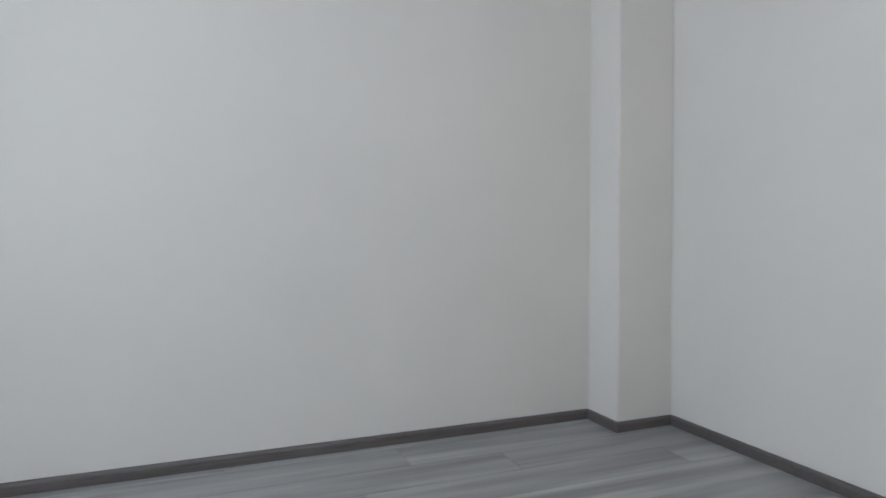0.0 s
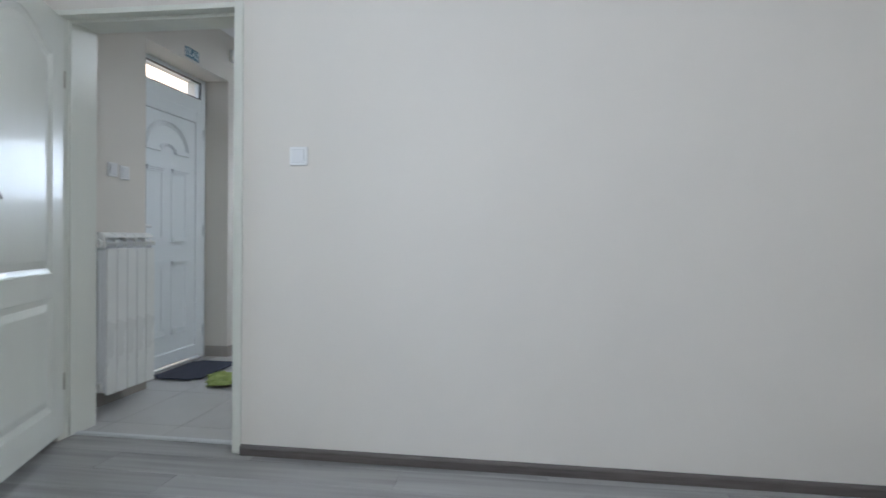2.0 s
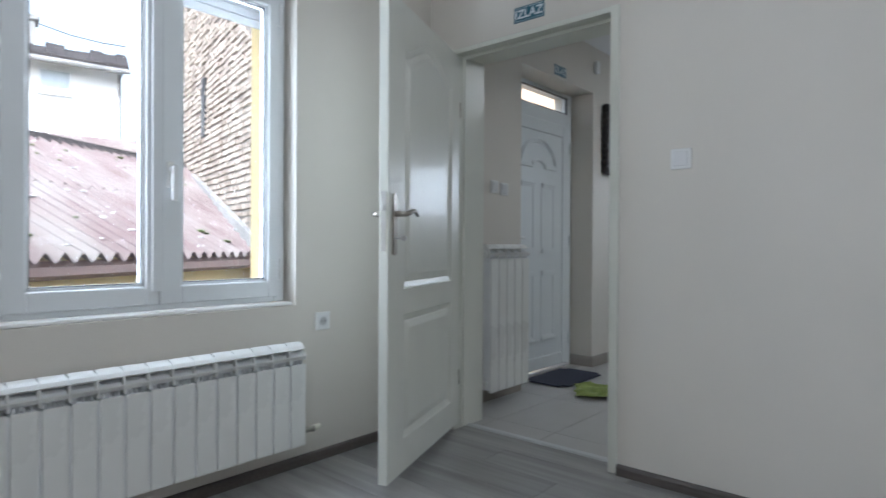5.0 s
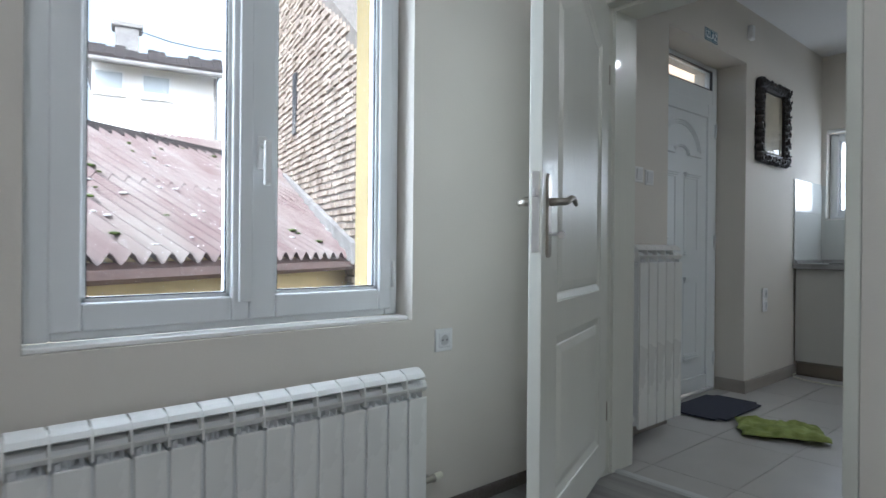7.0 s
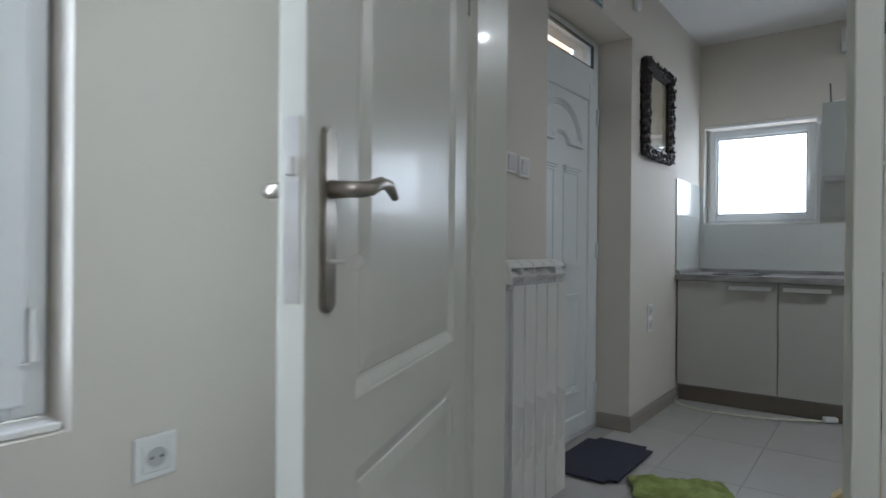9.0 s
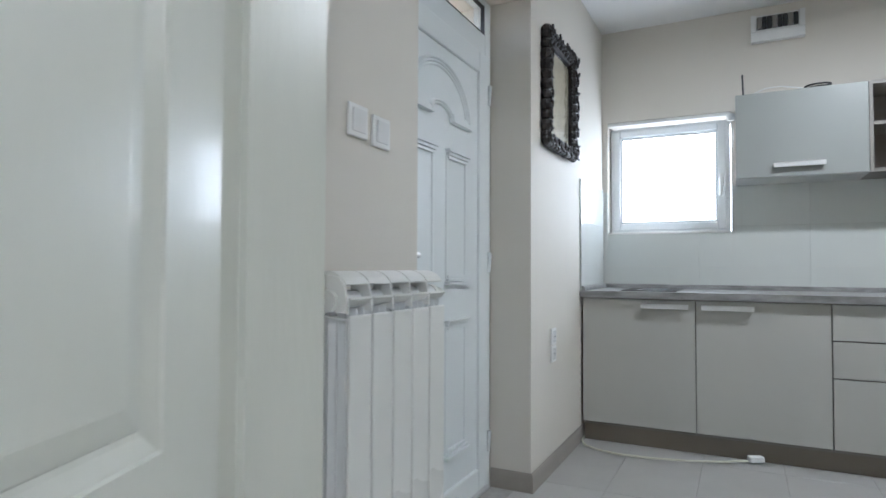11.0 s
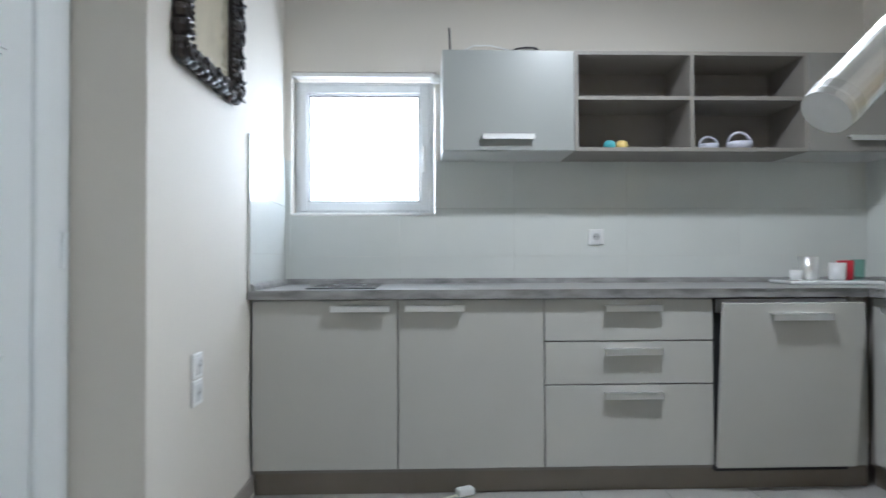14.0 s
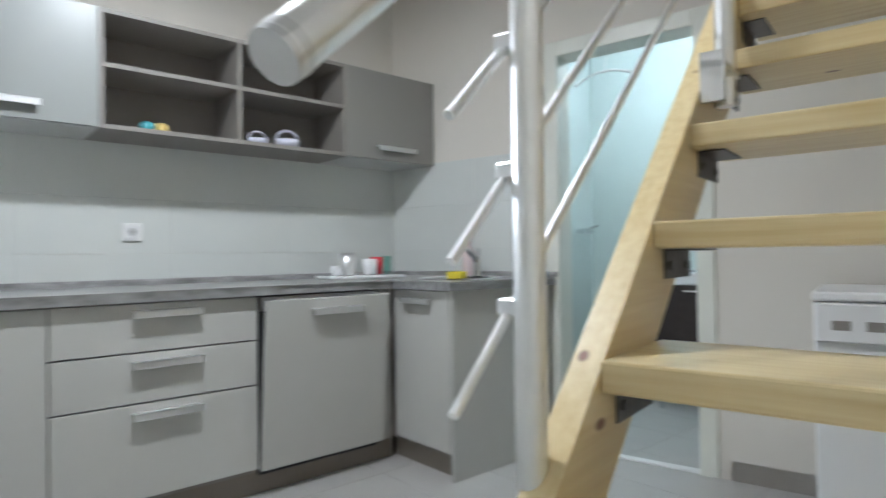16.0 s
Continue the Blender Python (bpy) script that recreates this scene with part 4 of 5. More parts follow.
rail = thing("stair_railing", DIR, "brushed steel stair railing with a thick handrail and thin rods", "railing")
post_x, RY = -0.112, 0.040  # the rods run along the far side of the posts
SL = RISE / RUN
hr0 = Vector((-0.435, 0.096, 0.318))


def along(p, dx):
    return Vector((p[0] + dx, p[1], p[2] + SL * dx))


part("handrail", tube([hr0, along(hr0, 1.75)], 0.028, 28), M_STEEL, rail, "thick satin steel handrail tube", False)
part("end_cap", tube([along(hr0, -0.006), along(hr0, 0.010)], [0.027, 0.029], 28), M_ALU, rail)
part("post", tube([(post_x, RY, -SZ), (post_x, RY, hr0.z + SL * (post_x - hr0.x) - 0.05), (post_x, hr0.y, hr0.z + SL * (post_x - hr0.x) - 0.012)], 0.020, 24), M_STEEL, rail)
part("post", tube([(0.61, -0.025, 0.45), (0.61, -0.025, 1.05)], 0.020, 24), M_STEEL, rail)
bm = box(0.50, 0.63, -0.048, -0.002, 0.508, 0.520)
bx(bm, 0.50, 0.512, -0.048, -0.002, 0.44, 0.54)
part("bracket", bm, M_ALU, rail)
for z_ in (-0.034, 0.135, 0.296):
    a_ = Vector((-0.233, RY + 0.028, z_))
    part("rod", tube([a_, along(a_, 1.5)], 0.0065, 12), M_STEEL, rail)
    c_ = along(a_, post_x - a_.x)
    part("rod_clamp", box(c_.x - 0.014, c_.x + 0.012, RY + 0.012, RY + 0.040, c_.z - 0.008, c_.z + 0.014, 0.003), M_ALU, rail)


# ---------------------------------------------------------------- bathroom behind the oblique wall
bath = pose(0, 0, 0)
for nm, a in (("wall_bath_far", (-0.1, 3.2, 1.55, 1.65)), ("wall_bath_side", (0.60, 0.66, 0.12, 1.55)), ("wall_bath_near", (2.75, 2.85, 0.12, 1.55))):
    ob = wall(nm, box(a[0], a[1], a[2], a[3], -0.1, H2), M_MINT, "pale mint tiled bathroom wall")
    ob.matrix_world = OBL
bd = thing("door_3", OBL, "cream-painted bathroom doorway, door folded away", "door", kind="structure")
for a in ((1.036, 1.112, -0.016, 0.136, 0, 2.06), (1.763, 1.84, -0.016, 0.136, 0, 2.06)):
    part("jamb", box(*a, 0.004), M_CREAM, bd)
part("head", box(1.112, 1.763, -0.016, 0.136, 1.985, 2.06, 0.004), M_CREAM, bd)
part("threshold", box(1.112, 1.763, 0.0, 0.04, 0.0, 0.012, 0.003), M_PLASTIC, bd, "white threshold strip")

van = thing("vanity_unit", OBL @ pose(1.56, 1.0, 0), "dark brown bathroom vanity with a white basin top", "vanity")
part("body", box(-0.30, 0.30, 0.02, 0.50, 0.28, 0.78, 0.003), M_DKBROWN, van)
part("door", box(-0.295, 0.295, 0.0, 0.02, 0.285, 0.775, 0.002), M_DKBROWN, van)
part("handle", box(-0.1, 0.1, -0.02, -0.012, 0.74, 0.75), M_CHROME, van)
part("basin", box(-0.31, 0.31, -0.02, 0.50, 0.78, 0.86, 0.015, 3), M_CERAMIC, van, "white ceramic basin")
for x in (-0.26, 0.26):
    part("leg", box(x - 0.015, x + 0.015, 0.05, 0.08, 0, 0.28), M_CHROME, van)
soap = thing("soap_bottle", OBL @ pose(1.42, 1.08, 0.86), "blue plastic soap bottle on the basin", "bottle")
part("body", lathe([(0.033, 0), (0.035, 0.01), (0.035, 0.10), (0.02, 0.125), (0.012, 0.13)], 18), M_BLUE, soap, "", True)
part("pump", tube([(0, 0, 0.13), (0, 0, 0.165), (-0.03, 0, 0.165)], 0.006, 8), M_PLASTIC, soap)
shower = thing("shower_mixer", OBL @ pose(0.66, 1.31, 1.144, 0, 0, 90), "chrome shower mixer on the mint tiles", "tap")
part("body", tube([(-0.08, -0.06, 0), (0.08, -0.06, 0)], 0.02, 14), M_CHROME, shower)
part("union", tube([(-0.06, 0, 0), (-0.06, -0.06, 0)], 0.016, 12), M_CHROME, shower)
part("union", tube([(0.06, 0, 0), (0.06, -0.06, 0)], 0.016, 12), M_CHROME, shower)
part("lever", tube([(0, -0.08, 0.02), (0, -0.14, 0.04)], 0.008, 10), M_CHROME, shower)
hang = thing("clothes_hanger", OBL @ pose(1.08, 0.75, 2.095), "white plastic clothes hanger hanging in the bathroom", "hanger")
part("shoulders", tube([(-0.20, 0, -0.055), (-0.14, 0, -0.02), (-0.05, 0, 0.005), (0.05, 0, 0.005), (0.14, 0, -0.02), (0.20, 0, -0.055)], 0.008, 10), M_PLASTIC, hang)
part("hook", tube([(0, 0, 0.005), (0, 0, 0.07), (0.02, 0, 0.10), (0.0, 0, 0.125), (-0.015, 0, 0.11)], 0.004, 8), M_PLASTIC, hang)
rod_ = solid("shower_rail", tube([(0.66, 0.75, 2.212), (2.75, 0.75, 2.212)], 0.012, 12), M_PLASTIC, OBL, "white shower rail across the bathroom", "rail")

fridge = thing("washing_machine", OBL @ pose(2.235, -0.56, 0), "white front-loading washing machine under the stairs", "washing machine")
part("body", box(0, 0.58, 0.02, 0.52, 0.02, 0.82, 0.012, 2), M_PLASTIC, fridge)
part("top", box(-0.003, 0.583, 0.0, 0.525, 0.82, 0.85, 0.008, 2), M_PLASTIC, fridge)
part("control_panel", box(0.005, 0.575, 0.0, 0.02, 0.69, 0.815, 0.006), M_CERAMIC, fridge)
bm = bmesh.new()
for x in (0.05, 0.14, 0.21):
    bx(bm, x, x + 0.05, -0.002, 0.0, 0.73, 0.76)
part("buttons", bm, M_CARC, fridge)

# ---------------------------------------------------------------- things in the hall and kitchen
pic = thing("framed_picture", pose(LX, 5.265, 1.868, 0, 0, 90), "old parchment picture in a black carved openwork frame", "picture")
bm = bmesh.new()
W2, H2_ = 0.275, 0.29
bar = 0.085
for a in ((-W2, -W2 + bar, -H2_, H2_), (W2 - bar, W2, -H2_, H2_), (-W2 + bar, W2 - bar, -H2_, -H2_ + bar), (-W2 + bar, W2 - bar, H2_ - bar, H2_)):
    bx(bm, a[0] + 0.012, a[1] - 0.012, -0.028, 0, a[2] + 0.012, a[3] - 0.012, 0.006, 2)
rnd = random.Random(4)
per = []
for k in range(13):
    u = -H2_ + 2 * H2_ * k / 12
    per += [(-W2, u), (W2, u)]
for k in range(1, 11):
    u = -W2 + 2 * W2 * k / 11
    per += [(u, -H2_), (u, H2_)]
for (x, z) in per:
    r = 0.030 + 0.008 * rnd.random()
    sx = x * (1 - 0.028 / abs(W2)) if abs(abs(x) - W2) < 1e-6 else x
    sz = z * (1 - 0.028 / abs(H2_)) if abs(abs(z) - H2_) < 1e-6 else z
    v = bmesh.ops.create_uvsphere(bm, u_segments=10, v_segments=6, radius=r)["verts"]
    bmesh.ops.scale(bm, vec=(1, 0.8, 1), verts=v)
    bmesh.ops.translate(bm, vec=(sx, -0.022, sz), verts=v)
    t0 = rnd.random() * 6.28
    tube([(sx + 0.020 * math.cos(t0 + a), -0.046 - 0.002 * a, sz + 0.020 * math.sin(t0 + a)) for a in (0, 0.8, 1.6, 2.4, 3.2, 4.0)], 0.006, 6, bm)
part("frame", bm, M_FRAME, pic, "black carved wooden frame")
bm = bmesh.new()
i_ = W2 - bar
j_ = H2_ - bar
n_ = 22
for k in range(n_):
    for (x, z) in ((-i_, -j_ + 2 * j_ * k / (n_ - 1)), (i_, -j_ + 2 * j_ * k / (n_ - 1))):
        v = bmesh.ops.create_uvsphere(bm, u_segments=6, v_segments=4, radius=0.008)["verts"]
        bmesh.ops.translate(bm, vec=(x, -0.032, z), verts=v)
part("beading", bm, M_FRAME, pic)["kind"] = "stuff"
part("print", box(-i_, i_, -0.012, -0.008, -j_, j_), M_PARCH, pic, "faded parchment print")
g = part("glass", box(-i_, i_, -0.018, -0.016, -j_, j_), M_GLASS, pic)

dm = thing("door_mat", pose(-1.98, 4.325, 0.008), "dark navy rubber door mat by the entrance", "mat")
bm = box(-0.17, 0.17, -0.29, 0.29, 0, 0.008)
bmesh.ops.bevel(bm, geom=[e for e in bm.edges if abs(e.verts[0].co.z - e.verts[1].co.z) > 0.004], offset=0.045, segments=5, affect="EDGES")
part("pad", bm, M_MAT, dm)

# crumpled cloth
bm = bmesh.new()
N = 26
grid = []
for i in range(N):
    row = []
    for j in range(N):
        u, v = i / (N - 1) - 0.5, j / (N - 1) - 0.5
        z = 0.016 + 0.022 * max(0, noise.noise((u * 5, v * 5, 1.3)) + 0.25) + 0.016 * noise.noise((u * 11, v * 11, 5.1))
        edge = min(1, 8 * (0.5 - max(abs(u), abs(v))))
        row.append(bm.verts.new((u * 0.40 + 0.02 * noise.noise((u * 4, v * 4, 9)), v * 0.32 + 0.02 * noise.noise((u * 4, v * 4, 19)), 0.004 + max(0.001, z * (0.35 + 0.65 * edge)))))
    grid.append(row)
for i in range(N - 1):
    for j in range(N - 1):
        bm.faces.new((grid[i][j], grid[i + 1][j], grid[i + 1][j + 1], grid[i][j + 1]))
cl = solid("floor_cloth", bm, M_CLOTH, pose(-1.54, 4.10, 0.008, 0, 0, 28), "crumpled light green cleaning cloth lying on the tiles", "cloth", smooth=True)
sol = cl.modifiers.new("thick", "SOLIDIFY")
sol.thickness = 0.003
sol.offset = 1

ext = thing("extension_cable", I, "cream extension cable lying along the kitchen plinth", "cable")
pts = [(-2.02, 5.80), (-2.015, 5.72), (-1.98, 5.64), (-1.90, 5.58), (-1.78, 5.55), (-1.62, 5.56), (-1.45, 5.60), (-1.30, 5.66), (-1.17, 5.74)]
part("cord", tube([(x, y, 0.014) for x, y in pts], 0.0055, 8), M_CABLE, ext)
bm = box(-0.03, 0.045, -0.022, 0.022, 0.008, 0.04, 0.008, 2)
pl = part("plug", bm, M_PLASTIC, ext, "white socket end")
pl.matrix_basis = pose(-1.14, 5.755, 0, 0, 0, 25)

# small things on the worktop, shelf and cabinet tops
def cup(name, m, r, h, mat, label, cat):
    c_ = thing(name, m, label, cat)
    part("body", lathe([(r * 0.75, 0), (r * 0.9, 0.004), (r, h), (r - 0.003, h), (r * 0.8, 0.01)], 20), mat, c_, "", True)
    return c_


tray = solid("tray", box(-0.21, 0.21, -0.12, 0.12, 0, 0.018, 0.006, 2), M_CERAMIC, pose(0.66, 6.12, 0.866, 0, 0, -8), "white serving tray on the worktop", "tray")
cup("jar", pose(0.60, 6.15, 0.884), 0.045, 0.115, M_STEEL, "steel lidded jar on the tray", "jar")
cup("cup", pose(0.71, 6.10, 0.884), 0.04, 0.085, M_CERAMIC, "white cup on the tray", "cup")
cup("cup", pose(0.78, 6.14, 0.884), 0.038, 0.095, M_RED, "red and white cup on the tray", "cup")
cup("cup", pose(0.52, 6.12, 0.884), 0.03, 0.05, M_CERAMIC, "small white cup on the tray", "cup")
cup("glass", pose(0.83, 6.12, 0.884), 0.03, 0.10, M_GREENGLASS, "clear drinking glass on the tray", "glass")
solid("sponge", box(-0.055, 0.055, -0.035, 0.035, 0, 0.035, 0.008, 2), M_SPONGE, pose(0.80, 5.50, 0.870, 0, 0, 30), "yellow sponge by the sink", "sponge")
bt = thing("detergent_bottle", pose(1.14, 5.78, 0.866), "clear washing-up bottle with a red cap", "bottle")
part("body", lathe([(0.03, 0), (0.033, 0.01), (0.033, 0.13), (0.014, 0.17), (0.014, 0.18)], 18), material("pink_clear_plastic", (0.75, 0.62, 0.62), 0.15), bt, "", True)
part("cap", lathe([(0.016, 0.18), (0.016, 0.20), (0.008, 0.215)], 14), M_RED, bt)


def basket(m, s):
    b_ = thing("sugar_bowl", m, "small lavender ceramic basket with a handle", "ornament", "ornaments on the shelf")
    part("bowl", lathe([(0.035 * s, 0), (0.05 * s, 0.012 * s), (0.053 * s, 0.035 * s), (0.048 * s, 0.035 * s), (0.042 * s, 0.014 * s)], 20), M_LAV, b_, "", True)
    part("handle", tube([(0.05 * s * math.cos(a), 0, 0.032 * s + 0.045 * s * math.sin(a)) for a in (math.pi * k / 10 for k in range(11))], 0.006 * s, 8), M_LAV, b_, "", True)
    return b_


basket(pose(0.11, 6.16, 1.525), 0.9)
basket(pose(0.26, 6.15, 1.525), 1.15)
for x, mat, lb in ((-0.385, material("teal_enamel", (0.10, 0.40, 0.45), 0.3), "small teal toy shoe on the shelf"), (-0.325, material("ochre_enamel", (0.70, 0.52, 0.18), 0.3), "small ochre toy shoe on the shelf")):
    o_ = thing("ornament", pose(x, 6.16, 1.525), lb, "ornament", "ornaments on the shelf")
    part("body", lathe([(0.018, 0), (0.028, 0.006), (0.030, 0.025), (0.026, 0.042), (0.014, 0.048)], 16), mat, o_, "", True)

rt = thing("router", pose(-1.06, 6.22, 1.985), "white wireless router with an aerial on the cabinet", "router")
part("body", box(-0.10, 0.10, -0.06, 0.06, 0, 0.028, 0.008, 2), M_PLASTIC, rt)
part("aerial", tube([(-0.11, -0.04, 0.01), (-0.115, -0.04, 0.15)], 0.005, 8), M_DARK, rt)
part("cable", tube([(-0.06, -0.1, 0.012), (0.0, -0.13, 0.03), (0.08, -0.12, 0.035), (0.16, -0.11, 0.02), (0.22, -0.09, 0.006)], 0.004, 8), M_PLASTIC, rt)
cb = thing("coiled_cable", pose(-0.80, 6.16, 1.985), "black coiled cable on the cabinet", "cable")
part("coil", tube([(0.07 * math.cos(a) * (1 - a * 0.01), 0.045 * math.sin(a), 0.008 + 0.0022 * a) for a in (0.5 * k for k in range(28))], 0.005, 6), M_DARK, cb)
vb = thing("fuse_box", pose(-0.982, KY, 2.372), "white plastic fuse box with breakers high on the wall", "fuse box")
bm = bmesh.new()
bx(bm, -0.142, 0.142, -0.05, 0, 0, 0.06, 0.006, 2)
bx(bm, -0.142, -0.115, -0.05, 0, 0.06, 0.16)
bx(bm, 0.115, 0.142, -0.05, 0, 0.06, 0.16)
bx(bm, -0.115, 0.115, -0.03, 0, 0.06, 0.16)
part("body", bm, M_PLASTIC, vb)
for k in range(8):
    part("breaker", box(-0.11 + 0.0275 * k, -0.0845 + 0.0275 * k, -0.044, -0.03, 0.075, 0.15, 0.002), M_DARK if k % 3 else M_CARC, vb)
det = thing("alarm_sensor", pose(LX, 4.88, 2.43, 0, 0, 90), "small white motion detector on the wall", "sensor")
part("body", box(-0.028, 0.028, -0.035, 0, -0.05, 0.05, 0.012, 3), M_PLASTIC, det)
cord = thing("window_cord", pose(-1.238, KY - 0.012, 0), "white cord and bracket beside the kitchen window", "cord")
part("bracket", lathe([(0.022, -0.02), (0.026, 0), (0.022, 0.02)], 14), M_PLASTIC, cord).matrix_basis = pose(0, -0.02, 1.93)
part("loop", tube([(0.0, -0.02, 1.92), (-0.018, -0.02, 1.85), (-0.022, -0.02, 1.78), (0.0, -0.02, 1.72), (0.012, -0.02, 1.79), (0.008, -0.02, 1.86)], 0.004, 8), M_PLASTIC, cord)


def ceiling_lamp(m):
    c_ = thing("ceiling_lamp", m, "round white ceiling lamp, itself out of view", "lamp", "ceiling lamps")
    part("base", lathe([(0.13, 0), (0.13, -0.02)], 28), M_PLASTIC, c_)
    part("shade", lathe([(0.14, -0.02), (0.14, -0.04), (0.12, -0.06), (0.02, -0.068)], 28), M_LAMPGLASS, c_, "glowing opal glass shade", True)
    return c_


ceiling_lamp(pose(-0.45, 5.0, H2))
# Fixture added above the room's fill light; none is known there.
ceiling_lamp(pose(0.3, 0.2, H1))


# ---------------------------------------------------------------- outside the window
solid("ground", box(-60, -2.3, -60, 60, -3.2, -3.0), M_GROUND, I, "grey courtyard concrete below the window", "ground", kind="structure")
NB = pose(-5.45, 3.75, 0, 0, 0, 118.7)  # local x runs along the eave away from the window, y up the roof
house = thing("neighbour_house", NB, "low yellow house with a pink corrugated roof", "house")
EZ = 0.915
bm = bmesh.new()
nx = 360
x0_, x1_ = -6.2, 2.7
L_ = 2.75
for v0, v1, lift in ((0.0, 1.42, 0.0), (1.34, L_, 0.012)):
    top, bot = [], []
    for i in range(nx + 1):
        x = x0_ + (x1_ - x0_) * i / nx
        w_ = 0.036 * math.sin(2 * math.pi * x / 0.15)
        row, row2 = [], []
        for v in (v0, v1):
            p = Vector((x, v * 0.894 - 0.12, EZ + v * 0.447 - 0.03 + w_ + lift))
            row.append(bm.verts.new(p))
            row2.append(bm.verts.new(p - Vector((0, 0, 0.008))))
        top.append(row)
        bot.append(row2)
    for i in range(nx):
        bm.faces.new((top[i][0], top[i + 1][0], top[i + 1][1], top[i][1]))
        bm.faces.new((bot[i][0], bot[i][1], bot[i + 1][1], bot[i + 1][0]))
        bm.faces.new((top[i][0], bot[i][0], bot[i + 1][0], top[i + 1][0]))
roof = part("roof", bm, M_ROOF, house, "faded pink corrugated roof sheets")
rnd = random.Random(7)
bm = bmesh.new()
for k in range(130):
    x, v = rnd.uniform(x0_, x1_), rnd.uniform(0.1, L_ - 0.1) ** 1.0
    if rnd.random() < 0.5:
        v = rnd.uniform(1.8, L_)
    r = rnd.uniform(0.012, 0.04)
    vs = bmesh.ops.create_icosphere(bm, subdivisions=1, radius=r)["verts"]
    bmesh.ops.scale(bm, vec=(rnd.uniform(0.8, 1.8), rnd.uniform(0.8, 1.5), 0.4), verts=vs)
    bmesh.ops.translate(bm, vec=(x, v * 0.894 - 0.12, EZ + v * 0.447 - 0.005), verts=vs)
mo = part("moss", bm, M_MOSS, roof, "tufts of moss")
mo["kind"] = "stuff"
bm = bmesh.new()
for k in range(160):
    x, v = rnd.uniform(x0_, x1_), rnd.uniform(0.1, L_ - 0.1)
    r = rnd.uniform(0.01, 0.035)
    vs = bmesh.ops.create_icosphere(bm, subdivisions=1, radius=r)["verts"]
    bmesh.ops.scale(bm, vec=(rnd.uniform(0.8, 2.0), rnd.uniform(0.5, 1.2), 0.3), verts=vs)
    bmesh.ops.translate(bm, vec=(x, v * 0.894 - 0.12, EZ + v * 0.447 - 0.003), verts=vs)
mo = part("lichen", bm, M_WHITEWALL, roof, "pale patches of lichen")
mo["kind"] = "stuff"
part("ridge_flashing", prism([(2.28, 2.11), (2.38, 2.21), (2.52, 2.17), (2.44, 2.07)], "x", x0_, x1_), M_OLDTILE, house, "dark weathered ridge strip")
# the next sheets rise behind the ridge strip towards the brick gable
verts, faces = [], []
for i in range(181):
    x = 2.7 * i / 180
    w_ = 0.036 * math.sin(2 * math.pi * x / 0.15)
    for v in (2.72, 3.0 + 0.29 * x):
        verts.append((x, v * 0.894 - 0.12, EZ + v * 0.447 - 0.02 + w_))
    if i:
        faces.append((2 * i - 2, 2 * i, 2 * i + 1, 2 * i - 1))
me = bpy.data.meshes.new("upper_sheets")
me.from_pydata(verts, [], faces)
me.materials.append(M_ROOF)
up_ = new("upper_sheets", me)
up_.parent = house
thick = up_.modifiers.new("thickness", "SOLIDIFY")
thick.thickness = 0.008
part("gutter", prism([(-0.20, EZ - 0.09), (-0.21, EZ - 0.14), (-0.17, EZ - 0.17), (-0.11, EZ - 0.16), (-0.09, EZ - 0.09), (-0.11, EZ - 0.09), (-0.13, EZ - 0.14), (-0.17, EZ - 0.14), (-0.19, EZ - 0.09)], "x", x0_, x1_), M_GUTTER, house, "brown metal gutter")
part("fascia", box(x0_, x1_, -0.08, -0.05, EZ - 0.17, EZ - 0.05), M_GUTTER, house, "brown wooden fascia")
part("wall", box(x0_ + 0.1, x1_ + 0.2, 0.0, 4.6, -3.0, EZ - 0.05), M_YELLOW, house, "yellow rendered wall")

BW = pose(-5.50, 3.90, 0, 0, 0, 166.9)  # local x runs along the wall away from the window
bh = thing("brick_house", BW, "old bare brick gable wall beside the roof", "house")
bm = prism([(-0.35, -3.0), (6.0, -3.0), (6.0, 6.2), (3.2, 5.6), (-0.35, 2.95)], "y", -3.5, -0.02)
part("wall", bm, M_MORTAR, bh)
verts, faces = [], []
rnd = random.Random(11)
row = 0
z = 0.3
while z < 5.6:
    x = -0.35 + (0.125 if row % 2 else 0.0)
    while x < 4.6:
        topz = 2.95 + (x + 0.35) * (2.65 / 3.55)
        if z + 0.07 < topz:
            w_, h_, d0 = 0.235 + rnd.uniform(-0.02, 0.006), 0.062 + rnd.uniform(-0.008, 0.003), rnd.uniform(-0.008, 0.014)
            b0 = len(verts)
            ox, oz = rnd.uniform(-0.006, 0.006), rnd.uniform(-0.004, 0.004)
            for (xx, yy, zz) in ((x, -0.03, z), (x + w_, -0.03, z), (x + w_, -0.03, z + h_), (x, -0.03, z + h_), (x + 0.006, d0, z + 0.006), (x + w_ - 0.006, d0, z + 0.006), (x + w_ - 0.006, d0, z + h_ - 0.006), (x + 0.006, d0, z + h_ - 0.006)):
                verts.append((xx + ox, yy, zz + oz))
            faces += [(b0 + 4, b0 + 5, b0 + 6, b0 + 7), (b0, b0 + 1, b0 + 5, b0 + 4), (b0 + 1, b0 + 2, b0 + 6, b0 + 5), (b0 + 2, b0 + 3, b0 + 7, b0 + 6), (b0 + 3, b0, b0 + 4, b0 + 7)]
        x += 0.25
    z += 0.077
    row += 1
me = bpy.data.meshes.new("bricks")
me.from_pydata(verts, [], faces)
me.materials.append(M_BRICK)
bk = new("bricks", me)
bk.parent = bh
bk["kind"] = "stuff"
bk["label"] = "uneven weathered bricks"
part("slit_window", box(2.05, 2.22, -0.05, 0.02, 2.45, 3.25), M_DARK, bh, "narrow dark window slit")
